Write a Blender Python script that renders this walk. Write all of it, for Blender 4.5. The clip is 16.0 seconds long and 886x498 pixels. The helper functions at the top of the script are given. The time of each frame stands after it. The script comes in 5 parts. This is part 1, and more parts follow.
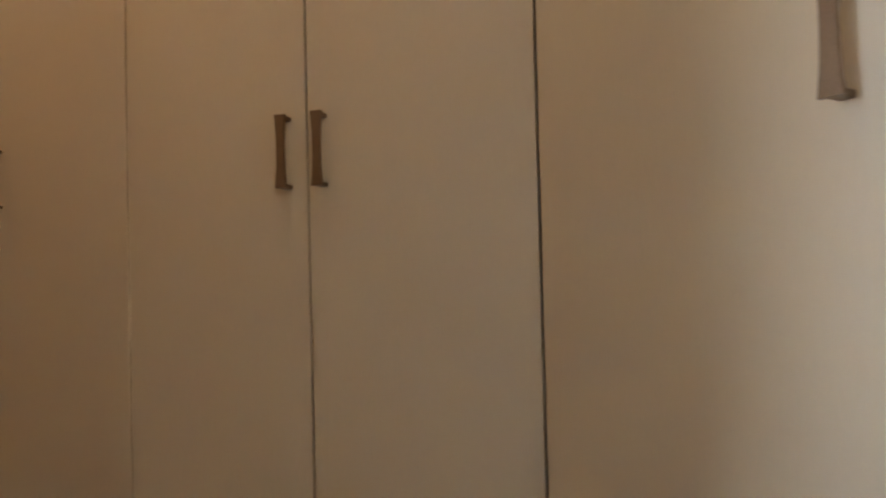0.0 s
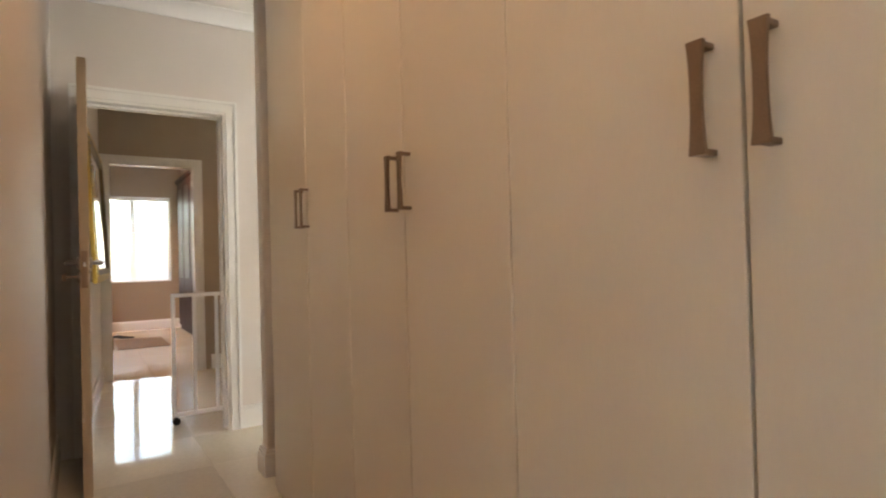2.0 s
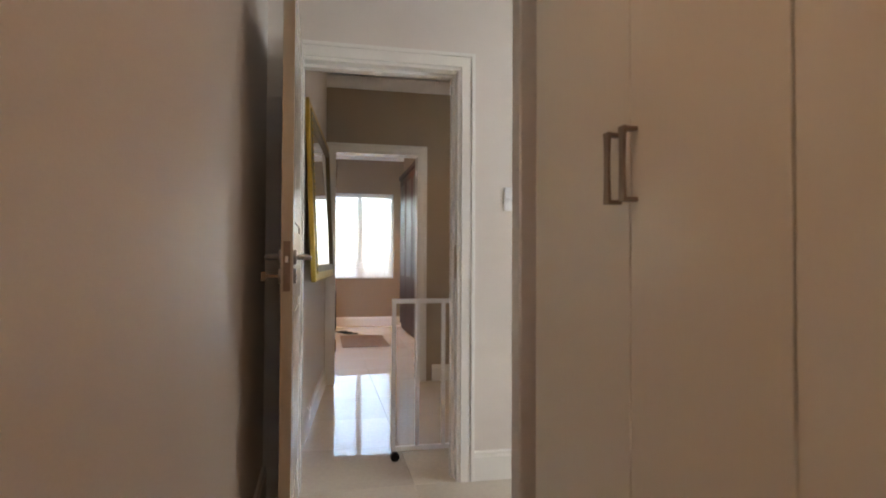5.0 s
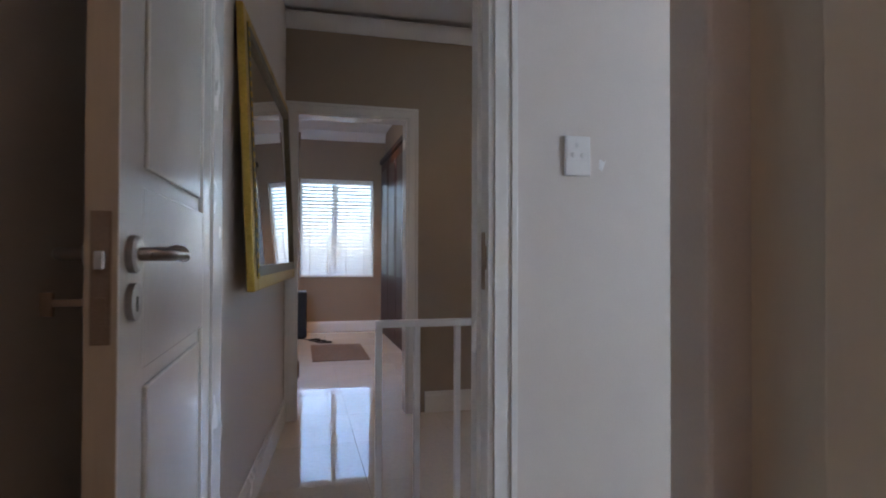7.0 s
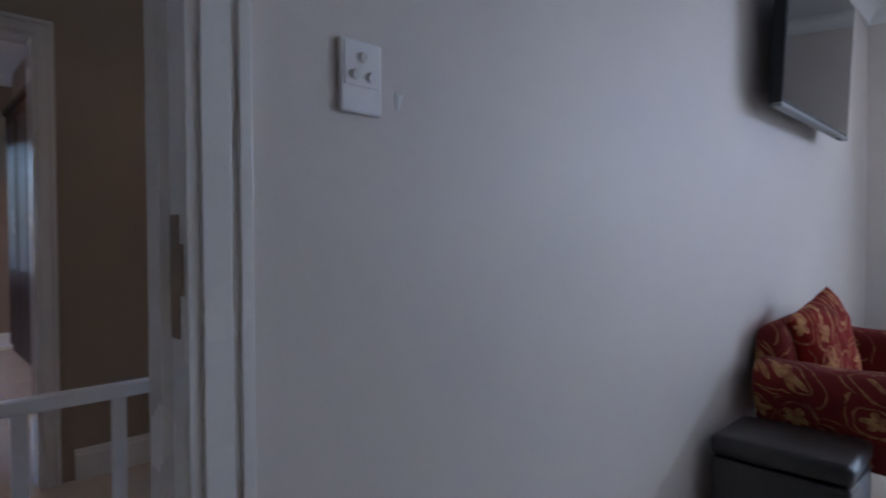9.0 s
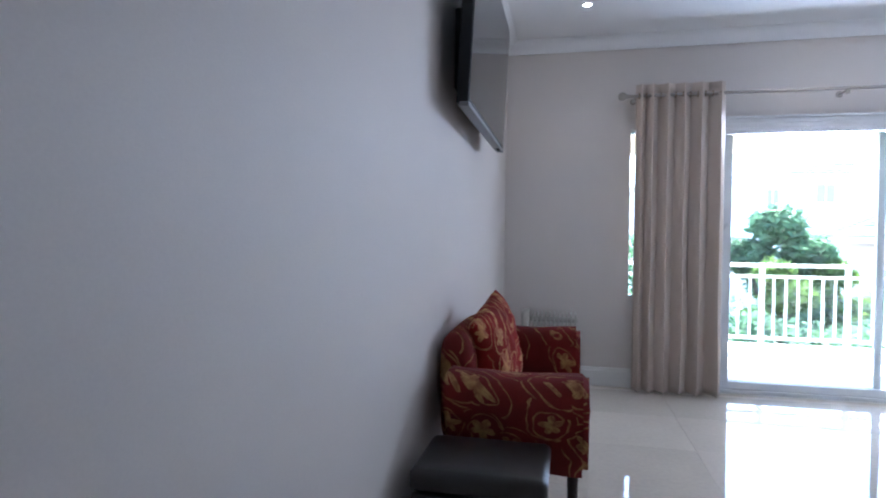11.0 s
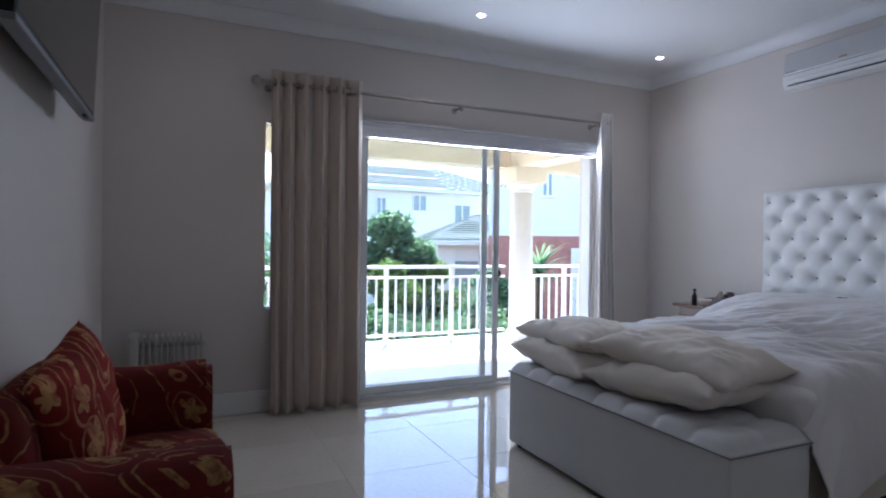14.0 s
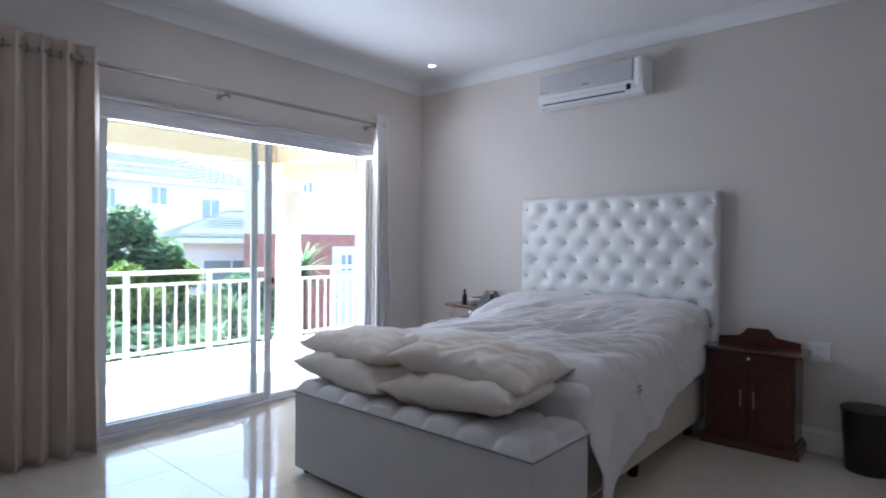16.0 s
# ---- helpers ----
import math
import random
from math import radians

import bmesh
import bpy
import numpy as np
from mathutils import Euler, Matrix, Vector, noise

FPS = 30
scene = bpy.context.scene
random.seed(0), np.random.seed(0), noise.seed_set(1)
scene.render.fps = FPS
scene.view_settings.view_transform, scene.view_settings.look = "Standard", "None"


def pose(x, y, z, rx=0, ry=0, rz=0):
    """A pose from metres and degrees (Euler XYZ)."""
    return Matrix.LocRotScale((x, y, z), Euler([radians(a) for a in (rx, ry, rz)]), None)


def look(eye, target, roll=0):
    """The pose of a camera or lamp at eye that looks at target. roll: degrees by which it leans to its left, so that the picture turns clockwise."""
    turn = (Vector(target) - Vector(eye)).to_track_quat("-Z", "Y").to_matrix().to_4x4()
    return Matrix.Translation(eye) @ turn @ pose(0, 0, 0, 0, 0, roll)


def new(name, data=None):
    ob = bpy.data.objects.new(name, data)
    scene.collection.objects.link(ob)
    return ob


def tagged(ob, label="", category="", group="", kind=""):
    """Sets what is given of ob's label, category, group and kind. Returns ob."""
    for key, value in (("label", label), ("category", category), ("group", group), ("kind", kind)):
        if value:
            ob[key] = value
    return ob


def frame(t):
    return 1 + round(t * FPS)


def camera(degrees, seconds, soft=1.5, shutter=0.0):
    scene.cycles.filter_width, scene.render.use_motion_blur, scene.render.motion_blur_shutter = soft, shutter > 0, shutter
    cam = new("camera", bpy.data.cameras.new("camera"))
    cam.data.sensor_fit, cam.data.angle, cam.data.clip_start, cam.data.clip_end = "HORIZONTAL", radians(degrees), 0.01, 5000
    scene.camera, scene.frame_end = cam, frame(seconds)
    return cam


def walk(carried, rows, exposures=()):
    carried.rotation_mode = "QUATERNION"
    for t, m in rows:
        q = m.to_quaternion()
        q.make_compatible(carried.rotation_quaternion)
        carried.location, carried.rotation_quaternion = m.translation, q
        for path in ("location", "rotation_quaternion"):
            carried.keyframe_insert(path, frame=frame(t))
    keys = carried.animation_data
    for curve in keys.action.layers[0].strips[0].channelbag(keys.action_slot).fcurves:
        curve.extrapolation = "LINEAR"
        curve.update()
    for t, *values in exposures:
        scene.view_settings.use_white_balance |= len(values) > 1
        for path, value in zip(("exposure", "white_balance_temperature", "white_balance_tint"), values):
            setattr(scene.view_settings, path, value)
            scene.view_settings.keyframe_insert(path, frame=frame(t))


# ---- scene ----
cam = camera(76.1, 16.0, soft=1.9, shutter=0.3)
PATH = [
    (0, (2.803, 1.485, 1.06), (2.226, 3.396, 1.09), -1.4),
    (0.5, (2.745, 1.587, 1.075), (1.844, 3.372, 1.103), -1.4),
    (1, (2.673, 1.685, 1.073), (1.472, 3.285, 1.104), -1.5),
    (1.5, (2.626, 1.773, 1.085), (1.135, 3.106, 1.106), -1.7),
    (2, (2.592, 1.820, 1.088), (0.908, 2.898, 1.113), -1.5),
    (2.5, (2.539, 1.846, 1.09), (0.744, 2.726, 1.121), -0.9),
    (3, (2.446, 1.847, 1.075), (0.579, 2.565, 1.115), -0.8),
    (3.5, (2.251, 1.878, 1.077), (0.353, 2.507, 1.115), -0.8),
    (4, (2.042, 1.906, 1.093), (0.11, 2.421, 1.125), -1.0),
    (6.3, (0.671, 2.045, 1.088), (-1.292, 2.426, 1.13), 0.6),
    (6.5, (0.561, 2.063, 1.107), (-1.4, 2.459, 1.132), 0.3),
    (7, (0.311, 2.079, 1.099), (-1.629, 2.566, 1.124), 0.2),
    (7.5, (0.087, 2.111, 1.118), (-1.793, 2.793, 1.144), 0.2),
    (8, (-0.142, 2.191, 1.111), (-1.93, 3.087, 1.135), 0.0),
    (8.5, (-0.336, 2.296, 1.11), (-2.007, 3.394, 1.139), 0.1),
    (9, (-0.478, 2.325, 1.136), (-1.909, 3.722, 1.097), -0.3),
    (9.5, (-0.576, 2.368, 1.131), (-1.704, 4.019, 1.098), -0.2),
    (9.7, (-0.625, 2.409, 1.138), (-1.634, 4.135, 1.099), -0.1),
    (11.8, (-0.823, 2.84, 1.15), (-0.918, 4.837, 1.119), 0.9),
    (12, (-0.84, 2.864, 1.164), (-0.836, 4.864, 1.133), 0.9),
    (12.5, (-0.837, 2.977, 1.159), (-0.598, 4.962, 1.132), 0.7),
    (13, (-0.829, 3.097, 1.139), (-0.389, 5.048, 1.121), 0.7),
    (13.5, (-0.811, 3.2, 1.151), (-0.171, 5.095, 1.131), 0.7),
    (14, (-0.788, 3.273, 1.157), (0.039, 5.094, 1.142), 0.7),
    (14.2, (-0.789, 3.291, 1.172), (0.106, 5.08, 1.153), 0.7),
    (14.5, (-0.773, 3.348, 1.167), (0.223, 5.083, 1.152), 0.7),
    (15, (-0.78, 3.402, 1.181), (0.4, 5.016, 1.166), 0.6),
    (15.5, (-0.77, 3.469, 1.201), (0.563, 4.96, 1.181), 0.5),
    (16, (-0.804, 3.557, 1.212), (0.703, 4.872, 1.193), 0.5),
]
walk(cam, [(t, look(eye, target, roll)) for t, eye, target, roll in PATH],
     exposures=[(0, 4.5, 10000, 15), (0.5, 4.8, 12000, 15), (1, 5.0, 10600, 14), (1.5, 5.25, 9000, 13), (2.5, 5.4, 7750, 13), (4.2, 5.22, 7600, 14),
                (6.3, 4.62, 6200, 14), (7, 4.3, 5850, 15), (8, 3.88, 5550, 17), (9, 3.5, 5350, 18), (9.7, 3.35, 5350, 18),
                (11.8, 3.9, 5350, 16), (12.5, 3.3, 5400, 16), (13.5, 2.5, 5550, 17), (14.5, 2.34, 5650, 18), (16, 2.78, 5700, 17)])

# ---- light ----
SUN_ELEVATION, SUN_AZIMUTH = 55, 24
world = bpy.data.worlds.new("sky")
scene.world = world
world.use_nodes = True
wn = world.node_tree.nodes
sky = wn.new("ShaderNodeTexSky")
sky.sky_type, sky.sun_disc = "NISHITA", False
sky.sun_elevation, sky.sun_rotation = radians(SUN_ELEVATION), radians(SUN_AZIMUTH)
world.node_tree.links.new(sky.outputs[0], wn["Background"].inputs[0])
wn["Background"].inputs[1].default_value = 0.14
sun = new("sun", bpy.data.lights.new("sun", "SUN"))
sun.data.energy, sun.data.angle, sun.data.color = 4.0, radians(0.6), (1.0, 0.95, 0.88)
_az, _el = radians(SUN_AZIMUTH), radians(SUN_ELEVATION)
_to_sun = Vector((math.sin(_az) * math.cos(_el), math.cos(_az) * math.cos(_el), math.sin(_el)))
sun.matrix_world = look(_to_sun * 40, (0, 0, 0))

WARM = (1.0, 0.47, 0.185)
WATTS_PASSAGE, WATTS_ROOM = 0.36, 0.5


def opening_lamp(name, at, target, wide, high, watts):
    """Sky light let in through an opening."""
    a = new(name, bpy.data.lights.new(name, "AREA"))
    a.data.shape, a.data.size, a.data.size_y, a.data.energy, a.data.color = "RECTANGLE", wide, high, watts, (0.80, 0.90, 1.0)
    a.matrix_world = look(at, target)
    return a


opening_lamp("sliding_door_skylight", (1.44, 7.262, 1.924), (1.44, 5.9, 1.9), 2.0, 0.014, 3.0)
dressing_light = opening_lamp("dressing_window_skylight", (0.53, 0.1, 1.5), (3.06, 1.62, 1.4), 1.1, 1.1, 0.17)
dressing_light.data.color = (0.34, 0.48, 1.0)
dressing_light.data.spread = radians(40)


# ---- materials ----
def mat(name, color, rough=0.5, metal=0.0, vary=0.06, scale=3.0, fine=60.0, bump=0.05, coat=0.0, spec=0.5, stretch=None, sheen=0.0, rough_vary=0.08, second=None):
    """A principled surface with soft large stains and fine grain."""
    m = bpy.data.materials.new(name)
    m.use_nodes = True
    nt = m.node_tree
    n, l = nt.nodes, nt.links
    b = n["Principled BSDF"]
    b.inputs["Metallic"].default_value = metal
    b.inputs["Specular IOR Level"].default_value = spec
    b.inputs["Coat Weight"].default_value = coat
    b.inputs["Coat Roughness"].default_value = 0.08
    b.inputs["Sheen Weight"].default_value = sheen
    tc = n.new("ShaderNodeTexCoord")
    mp = n.new("ShaderNodeMapping")
    l.new(tc.outputs["Object"], mp.inputs[0])
    if stretch:
        mp.inputs["Scale"].default_value = stretch
    big, small = n.new("ShaderNodeTexNoise"), n.new("ShaderNodeTexNoise")
    big.inputs["Scale"].default_value, small.inputs["Scale"].default_value = scale, fine
    big.inputs["Detail"].default_value, small.inputs["Detail"].default_value = 5, 4
    for t in (big, small):
        l.new(mp.outputs[0], t.inputs["Vector"])
    add = n.new("ShaderNodeMath")
    add.operation = "ADD"
    l.new(big.outputs[0], add.inputs[0])
    l.new(small.outputs[0], add.inputs[1])
    ramp = n.new("ShaderNodeMapRange")
    ramp.inputs["From Min"].default_value, ramp.inputs["From Max"].default_value = 0.6, 1.4
    l.new(add.outputs[0], ramp.inputs["Value"])
    mix = n.new("ShaderNodeMix")
    mix.data_type = "RGBA"
    dark = second or tuple(c * (1 - 2 * vary) for c in color)
    light = color if second else tuple(min(1, c * (1 + vary)) for c in color)
    mix.inputs["A"].default_value, mix.inputs["B"].default_value = (*dark, 1), (*light, 1)
    l.new(ramp.outputs[0], mix.inputs["Factor"])
    l.new(mix.outputs["Result"], b.inputs["Base Color"])
    rr = n.new("ShaderNodeMapRange")
    rr.inputs["To Min"].default_value, rr.inputs["To Max"].default_value = max(0.01, rough - rough_vary), min(1, rough + rough_vary)
    l.new(big.outputs[0], rr.inputs["Value"])
    l.new(rr.outputs[0], b.inputs["Roughness"])
    if bump:
        bp = n.new("ShaderNodeBump")
        bp.inputs["Strength"].default_value, bp.inputs["Distance"].default_value = bump, 0.01
        l.new(small.outputs[0], bp.inputs["Height"])
        l.new(bp.outputs[0], b.inputs["Normal"])
    return m


def glass(name, tint=(1, 1, 1)):
    m = bpy.data.materials.new(name)
    m.use_nodes = True
    b = m.node_tree.nodes["Principled BSDF"]
    b.inputs["Base Color"].default_value = (*tint, 1)
    b.inputs["Transmission Weight"].default_value = 1
    b.inputs["Roughness"].default_value = 0.0
    b.inputs["IOR"].default_value = 1.45
    return m


def glow(name, color, strength):
    m = bpy.data.materials.new(name)
    m.use_nodes = True
    b = m.node_tree.nodes["Principled BSDF"]
    b.inputs["Base Color"].default_value = (0.9, 0.9, 0.9, 1)
    b.inputs["Emission Color"].default_value = (*color, 1)
    b.inputs["Emission Strength"].default_value = strength
    return m


def damask(name, red, pale, dark):
    """Red chenille with a woven ochre pattern: curling stems round lobed leaves, one spray to each cell."""
    m = mat(name, red, 0.9, vary=0.25, scale=9, fine=350, bump=0.25, sheen=0.0, spec=0.25)
    nt = m.node_tree
    n, l = nt.nodes, nt.links
    b = n["Principled BSDF"]
    base = b.inputs["Base Color"].links[0].from_socket

    def calc(op, x, y=None, z=None):
        k = n.new("ShaderNodeMath")
        k.operation = op
        for i, s in enumerate((x, y, z)):
            if s is None:
                continue
            if isinstance(s, (int, float)):
                k.inputs[i].default_value = s
            else:
                l.new(s, k.inputs[i])
        return k.outputs[0]
    tc = n.new("ShaderNodeTexCoord")
    warp = n.new("ShaderNodeTexNoise")
    warp.inputs["Scale"].default_value = 9.0
    l.new(tc.outputs["Object"], warp.inputs["Vector"])
    va = n.new("ShaderNodeVectorMath")
    va.operation = "MULTIPLY_ADD"
    va.inputs[1].default_value = (0.05, 0.05, 0.05)
    l.new(warp.outputs["Color"], va.inputs[0])
    l.new(tc.outputs["Object"], va.inputs[2])
    sp = n.new("ShaderNodeSeparateXYZ")
    l.new(va.outputs[0], sp.inputs[0])
    u = calc("ADD", sp.outputs[0], sp.outputs[1])
    v = calc("ADD", sp.outputs[2], calc("MULTIPLY", calc("SUBTRACT", sp.outputs[0], sp.outputs[1]), 0.45))
    uv = n.new("ShaderNodeCombineXYZ")
    l.new(u, uv.inputs[0])
    l.new(v, uv.inputs[1])
    cell = n.new("ShaderNodeTexVoronoi")
    cell.voronoi_dimensions = "2D"
    cell.inputs["Scale"].default_value, cell.inputs["Randomness"].default_value = 5.6, 0.75
    l.new(uv.outputs[0], cell.inputs["Vector"])
    off = n.new("ShaderNodeVectorMath")
    off.operation = "SUBTRACT"
    l.new(uv.outputs[0], off.inputs[0])
    l.new(cell.outputs["Position"], off.inputs[1])
    so = n.new("ShaderNodeSeparateXYZ")
    l.new(off.outputs[0], so.inputs[0])
    sc = n.new("ShaderNodeSeparateColor")
    l.new(cell.outputs["Color"], sc.inputs[0])
    turn = calc("MULTIPLY", sc.outputs[0], 6.283)
    ang = calc("ARCTAN2", so.outputs[1], so.outputs[0])
    ang = calc("MODULO", calc("ADD", calc("ADD", ang, turn), 12.566), 6.283)
    r = cell.outputs["Distance"]
    arc = calc("MULTIPLY_ADD", ang, 0.045, 0.27)              # the stem winds outwards
    stem = calc("LESS_THAN", calc("ABSOLUTE", calc("SUBTRACT", r, arc)), 0.020)
    arc2 = calc("MULTIPLY_ADD", ang, -0.05, 0.66)
    stem2 = calc("LESS_THAN", calc("ABSOLUTE", calc("SUBTRACT", r, arc2)), 0.018)
    lobes = calc("ABSOLUTE", calc("COSINE", calc("MULTIPLY", ang, 2.5)))
    edge = calc("MULTIPLY_ADD", lobes, 0.15, calc("MULTIPLY_ADD", sc.outputs[1], 0.10, 0.07))
    leaf = calc("LESS_THAN", r, edge)
    vein = calc("GREATER_THAN", calc("ABSOLUTE", calc("SINE", calc("MULTIPLY", ang, 2.5))), 0.10)
    leaf = calc("MULTIPLY", leaf, calc("MULTIPLY_ADD", vein, 0.35, 0.65))
    cover = calc("MAXIMUM", leaf, calc("MULTIPLY", calc("MAXIMUM", stem, stem2), 0.75))
    tone = n.new("ShaderNodeMix")           # worn threads inside the leaves
    tone.data_type = "RGBA"
    tone.inputs["A"].default_value, tone.inputs["B"].default_value = (*dark, 1), (*pale, 1)
    tn = n.new("ShaderNodeTexNoise")
    tn.inputs["Scale"].default_value = 38
    tn.inputs["Detail"].default_value = 5
    l.new(tc.outputs["Object"], tn.inputs["Vector"])
    tm = n.new("ShaderNodeMapRange")
    tm.inputs["From Min"].default_value, tm.inputs["From Max"].default_value = 0.33, 0.62
    l.new(tn.outputs[0], tm.inputs["Value"])
    l.new(tm.outputs[0], tone.inputs["Factor"])
    mix = n.new("ShaderNodeMix")
    mix.data_type = "RGBA"
    l.new(tone.outputs["Result"], mix.inputs["B"])
    l.new(calc("MULTIPLY", cover, 0.9), mix.inputs["Factor"])
    l.new(base, mix.inputs["A"])
    l.new(mix.outputs["Result"], b.inputs["Base Color"])
    return m


def thin(m, share):
    """Lets a share of the light through, as thin leaves and plastic do."""
    nt = m.node_tree
    n, l = nt.nodes, nt.links
    b, out = n["Principled BSDF"], n["Material Output"]
    tr, mx = n.new("ShaderNodeBsdfTranslucent"), n.new("ShaderNodeMixShader")
    l.new(b.inputs["Base Color"].links[0].from_socket, tr.inputs[0])
    mx.inputs[0].default_value = share
    l.new(b.outputs[0], mx.inputs[1])
    l.new(tr.outputs[0], mx.inputs[2])
    l.new(mx.outputs[0], out.inputs[0])
    return m


def tile_mat(name, color):
    """Polished porcelain: every tile a little different, faint clouding."""
    m = mat(name, color, 0.03, vary=0.05, scale=2.5, fine=40, bump=0.0, coat=0.0, rough_vary=0.012, spec=0.75)
    nt = m.node_tree
    n, l = nt.nodes, nt.links
    b = n["Principled BSDF"]
    base = b.inputs["Base Color"].links[0].from_socket
    oi = n.new("ShaderNodeObjectInfo")
    mr = n.new("ShaderNodeMapRange")
    mr.inputs["To Min"].default_value, mr.inputs["To Max"].default_value = 0.95, 1.04
    l.new(oi.outputs["Random"], mr.inputs["Value"])
    hs = n.new("ShaderNodeHueSaturation")
    l.new(mr.outputs[0], hs.inputs["Value"])
    l.new(base, hs.inputs["Color"])
    l.new(hs.outputs[0], b.inputs["Base Color"])
    return m


M = {}
M["wall"] = mat("wall_paint", (0.67, 0.62, 0.58), 0.55, vary=0.03, scale=1.2, fine=220, bump=0.04)
# taupe, taken darker and browner so the colour carries the hall's warm light
M["hall_wall"] = mat("hall_paint_warm_toned", (0.36, 0.295, 0.22), 0.6, vary=0.03, scale=1.2, fine=220, bump=0.04)
# taupe as well, with the far room's dim warm lamplight mixed into the tone
M["far_wall"] = mat("far_room_paint_warm_toned", (0.30, 0.225, 0.155), 0.6, vary=0.03, scale=1.2, fine=220, bump=0.04)
M["ceiling"] = mat("ceiling_paint", (0.82, 0.82, 0.82), 0.7, vary=0.02, scale=1.0, fine=150, bump=0.03)
M["trim"] = mat("white_enamel", (0.80, 0.79, 0.76), 0.25, vary=0.02, scale=4, fine=90, bump=0.02, coat=0.2)
M["ward"] = mat("cream_lacquer", (0.74, 0.67, 0.55), 0.32, vary=0.012, scale=1.5, fine=70, bump=0.02, stretch=(3, 3, 0.4), coat=0.1)
M["ward_gap"] = mat("shadow_gap_board", (0.25, 0.20, 0.14), 0.7)
M["nickel"] = mat("brushed_nickel", (0.28, 0.20, 0.14), 0.36, metal=0.75, vary=0.08, scale=30, fine=300, bump=0.03)
M["rod"] = mat("satin_rod_metal", (0.40, 0.36, 0.32), 0.35, metal=0.8, vary=0.05, scale=20)
M["chrome"] = mat("chrome", (0.65, 0.65, 0.66), 0.15, metal=1.0, vary=0.05)
M["lever"] = mat("satin_nickel_lever", (0.30, 0.28, 0.27), 0.3, metal=0.85, vary=0.06, scale=30, fine=300, bump=0.02)
M["tile"] = tile_mat("porcelain_tile", (0.66, 0.60, 0.51))
M["grout"] = mat("grout", (0.60, 0.54, 0.46), 0.85, vary=0.1, fine=200, bump=0.1)
M["door"] = mat("door_enamel", (0.78, 0.76, 0.71), 0.22, vary=0.02, scale=3, fine=60, bump=0.015, coat=0.4)
M["door_edge"] = mat("bare_door_edge", (0.52, 0.43, 0.32), 0.5, vary=0.08, scale=8, stretch=(1, 1, 0.1))
M["gold"] = mat("gilt_frame", (0.62, 0.42, 0.09), 0.35, metal=0.75, vary=0.15, scale=14, fine=120, bump=0.12)
M["mirror"] = mat("mirror_silver", (0.86, 0.87, 0.88), 0.01, metal=1.0, vary=0.0, bump=0.0, rough_vary=0.0)
M["bevel"] = mat("frame_dark_bevel", (0.16, 0.13, 0.07), 0.4, vary=0.15, scale=20)
M["plastic"] = mat("white_plastic", (0.80, 0.80, 0.80), 0.35, vary=0.02)
M["black"] = mat("black_plastic", (0.012, 0.012, 0.013), 0.5, vary=0.1, spec=0.25)
M["screen"] = mat("tv_screen", (0.015, 0.015, 0.017), 0.05, vary=0.0, bump=0.0, rough_vary=0.01, spec=0.8)
M["silver_plastic"] = mat("silver_plastic", (0.55, 0.55, 0.56), 0.35, metal=0.3, vary=0.04)
M["tv_trim"] = mat("tv_grey_trim", (0.20, 0.20, 0.21), 0.4, metal=0.3, vary=0.06)
M["leather"] = mat("dark_leather", (0.022, 0.019, 0.018), 0.35, vary=0.2, scale=8, fine=250, bump=0.15)
M["damask"] = damask("damask", (0.165, 0.015, 0.012), (0.42, 0.235, 0.085), (0.20, 0.075, 0.033))
M["damask_bright"] = damask("cushion_damask", (0.27, 0.022, 0.016), (0.62, 0.34, 0.13), (0.34, 0.10, 0.06))
# daylight shining through the right curtain is put into this paler colour
M["linen_backlit"] = mat("backlit_curtain_cloth", (0.76, 0.73, 0.71), 0.9, vary=0.03, scale=5, fine=500, bump=0.15, sheen=0.2)
M["linen"] = mat("curtain_cloth", (0.62, 0.52, 0.44), 0.9, vary=0.05, scale=5, fine=500, bump=0.2, sheen=0.2, stretch=(1, 1, 0.3))
M["blind"] = mat("blind_cloth", (0.70, 0.70, 0.71), 0.85, vary=0.04, scale=5, fine=400, bump=0.15)
M["alu"] = mat("white_aluminium", (0.78, 0.79, 0.80), 0.3, vary=0.02, metal=0.1)
M["glass"] = glass("pane_glass", (0.94, 0.985, 0.985))
M["leatherette"] = mat("pale_leatherette", (0.62, 0.61, 0.60), 0.42, vary=0.03, scale=6, fine=300, bump=0.08)
M["white_leather"] = mat("white_leatherette", (0.78, 0.78, 0.77), 0.32, vary=0.03, scale=6, fine=300, bump=0.05, coat=0.1)
M["button"] = mat("grey_button", (0.22, 0.22, 0.23), 0.35, vary=0.05)
M["sheet"] = mat("white_cotton", (0.78, 0.75, 0.74), 0.9, vary=0.03, scale=3, fine=420, bump=0.12, sheen=0.15)
M["pillow"] = mat("cream_cotton", (0.78, 0.71, 0.62), 0.9, vary=0.04, scale=4, fine=420, bump=0.12, sheen=0.15)
M["bedbase"] = mat("cream_bed_base", (0.62, 0.56, 0.46), 0.85, vary=0.05, scale=6, fine=380, bump=0.15)
M["mahogany"] = mat("mahogany", (0.105, 0.026, 0.016), 0.22, vary=0.3, scale=5, fine=40, bump=0.03, stretch=(1, 8, 8), coat=0.4, second=(0.045, 0.012, 0.008))
M["wenge"] = mat("dark_veneer", (0.035, 0.015, 0.010), 0.5, vary=0.25, scale=4, fine=40, stretch=(8, 8, 1), spec=0.3)
M["rug"] = mat("brown_rug", (0.22, 0.15, 0.10), 0.95, vary=0.2, scale=20, fine=400, bump=0.6)
M["heater"] = mat("cream_heater_enamel", (0.50, 0.48, 0.43), 0.4, vary=0.04)
M["bin"] = mat("dark_metal_bin", (0.05, 0.042, 0.034), 0.4, metal=0.5, vary=0.3, scale=10)
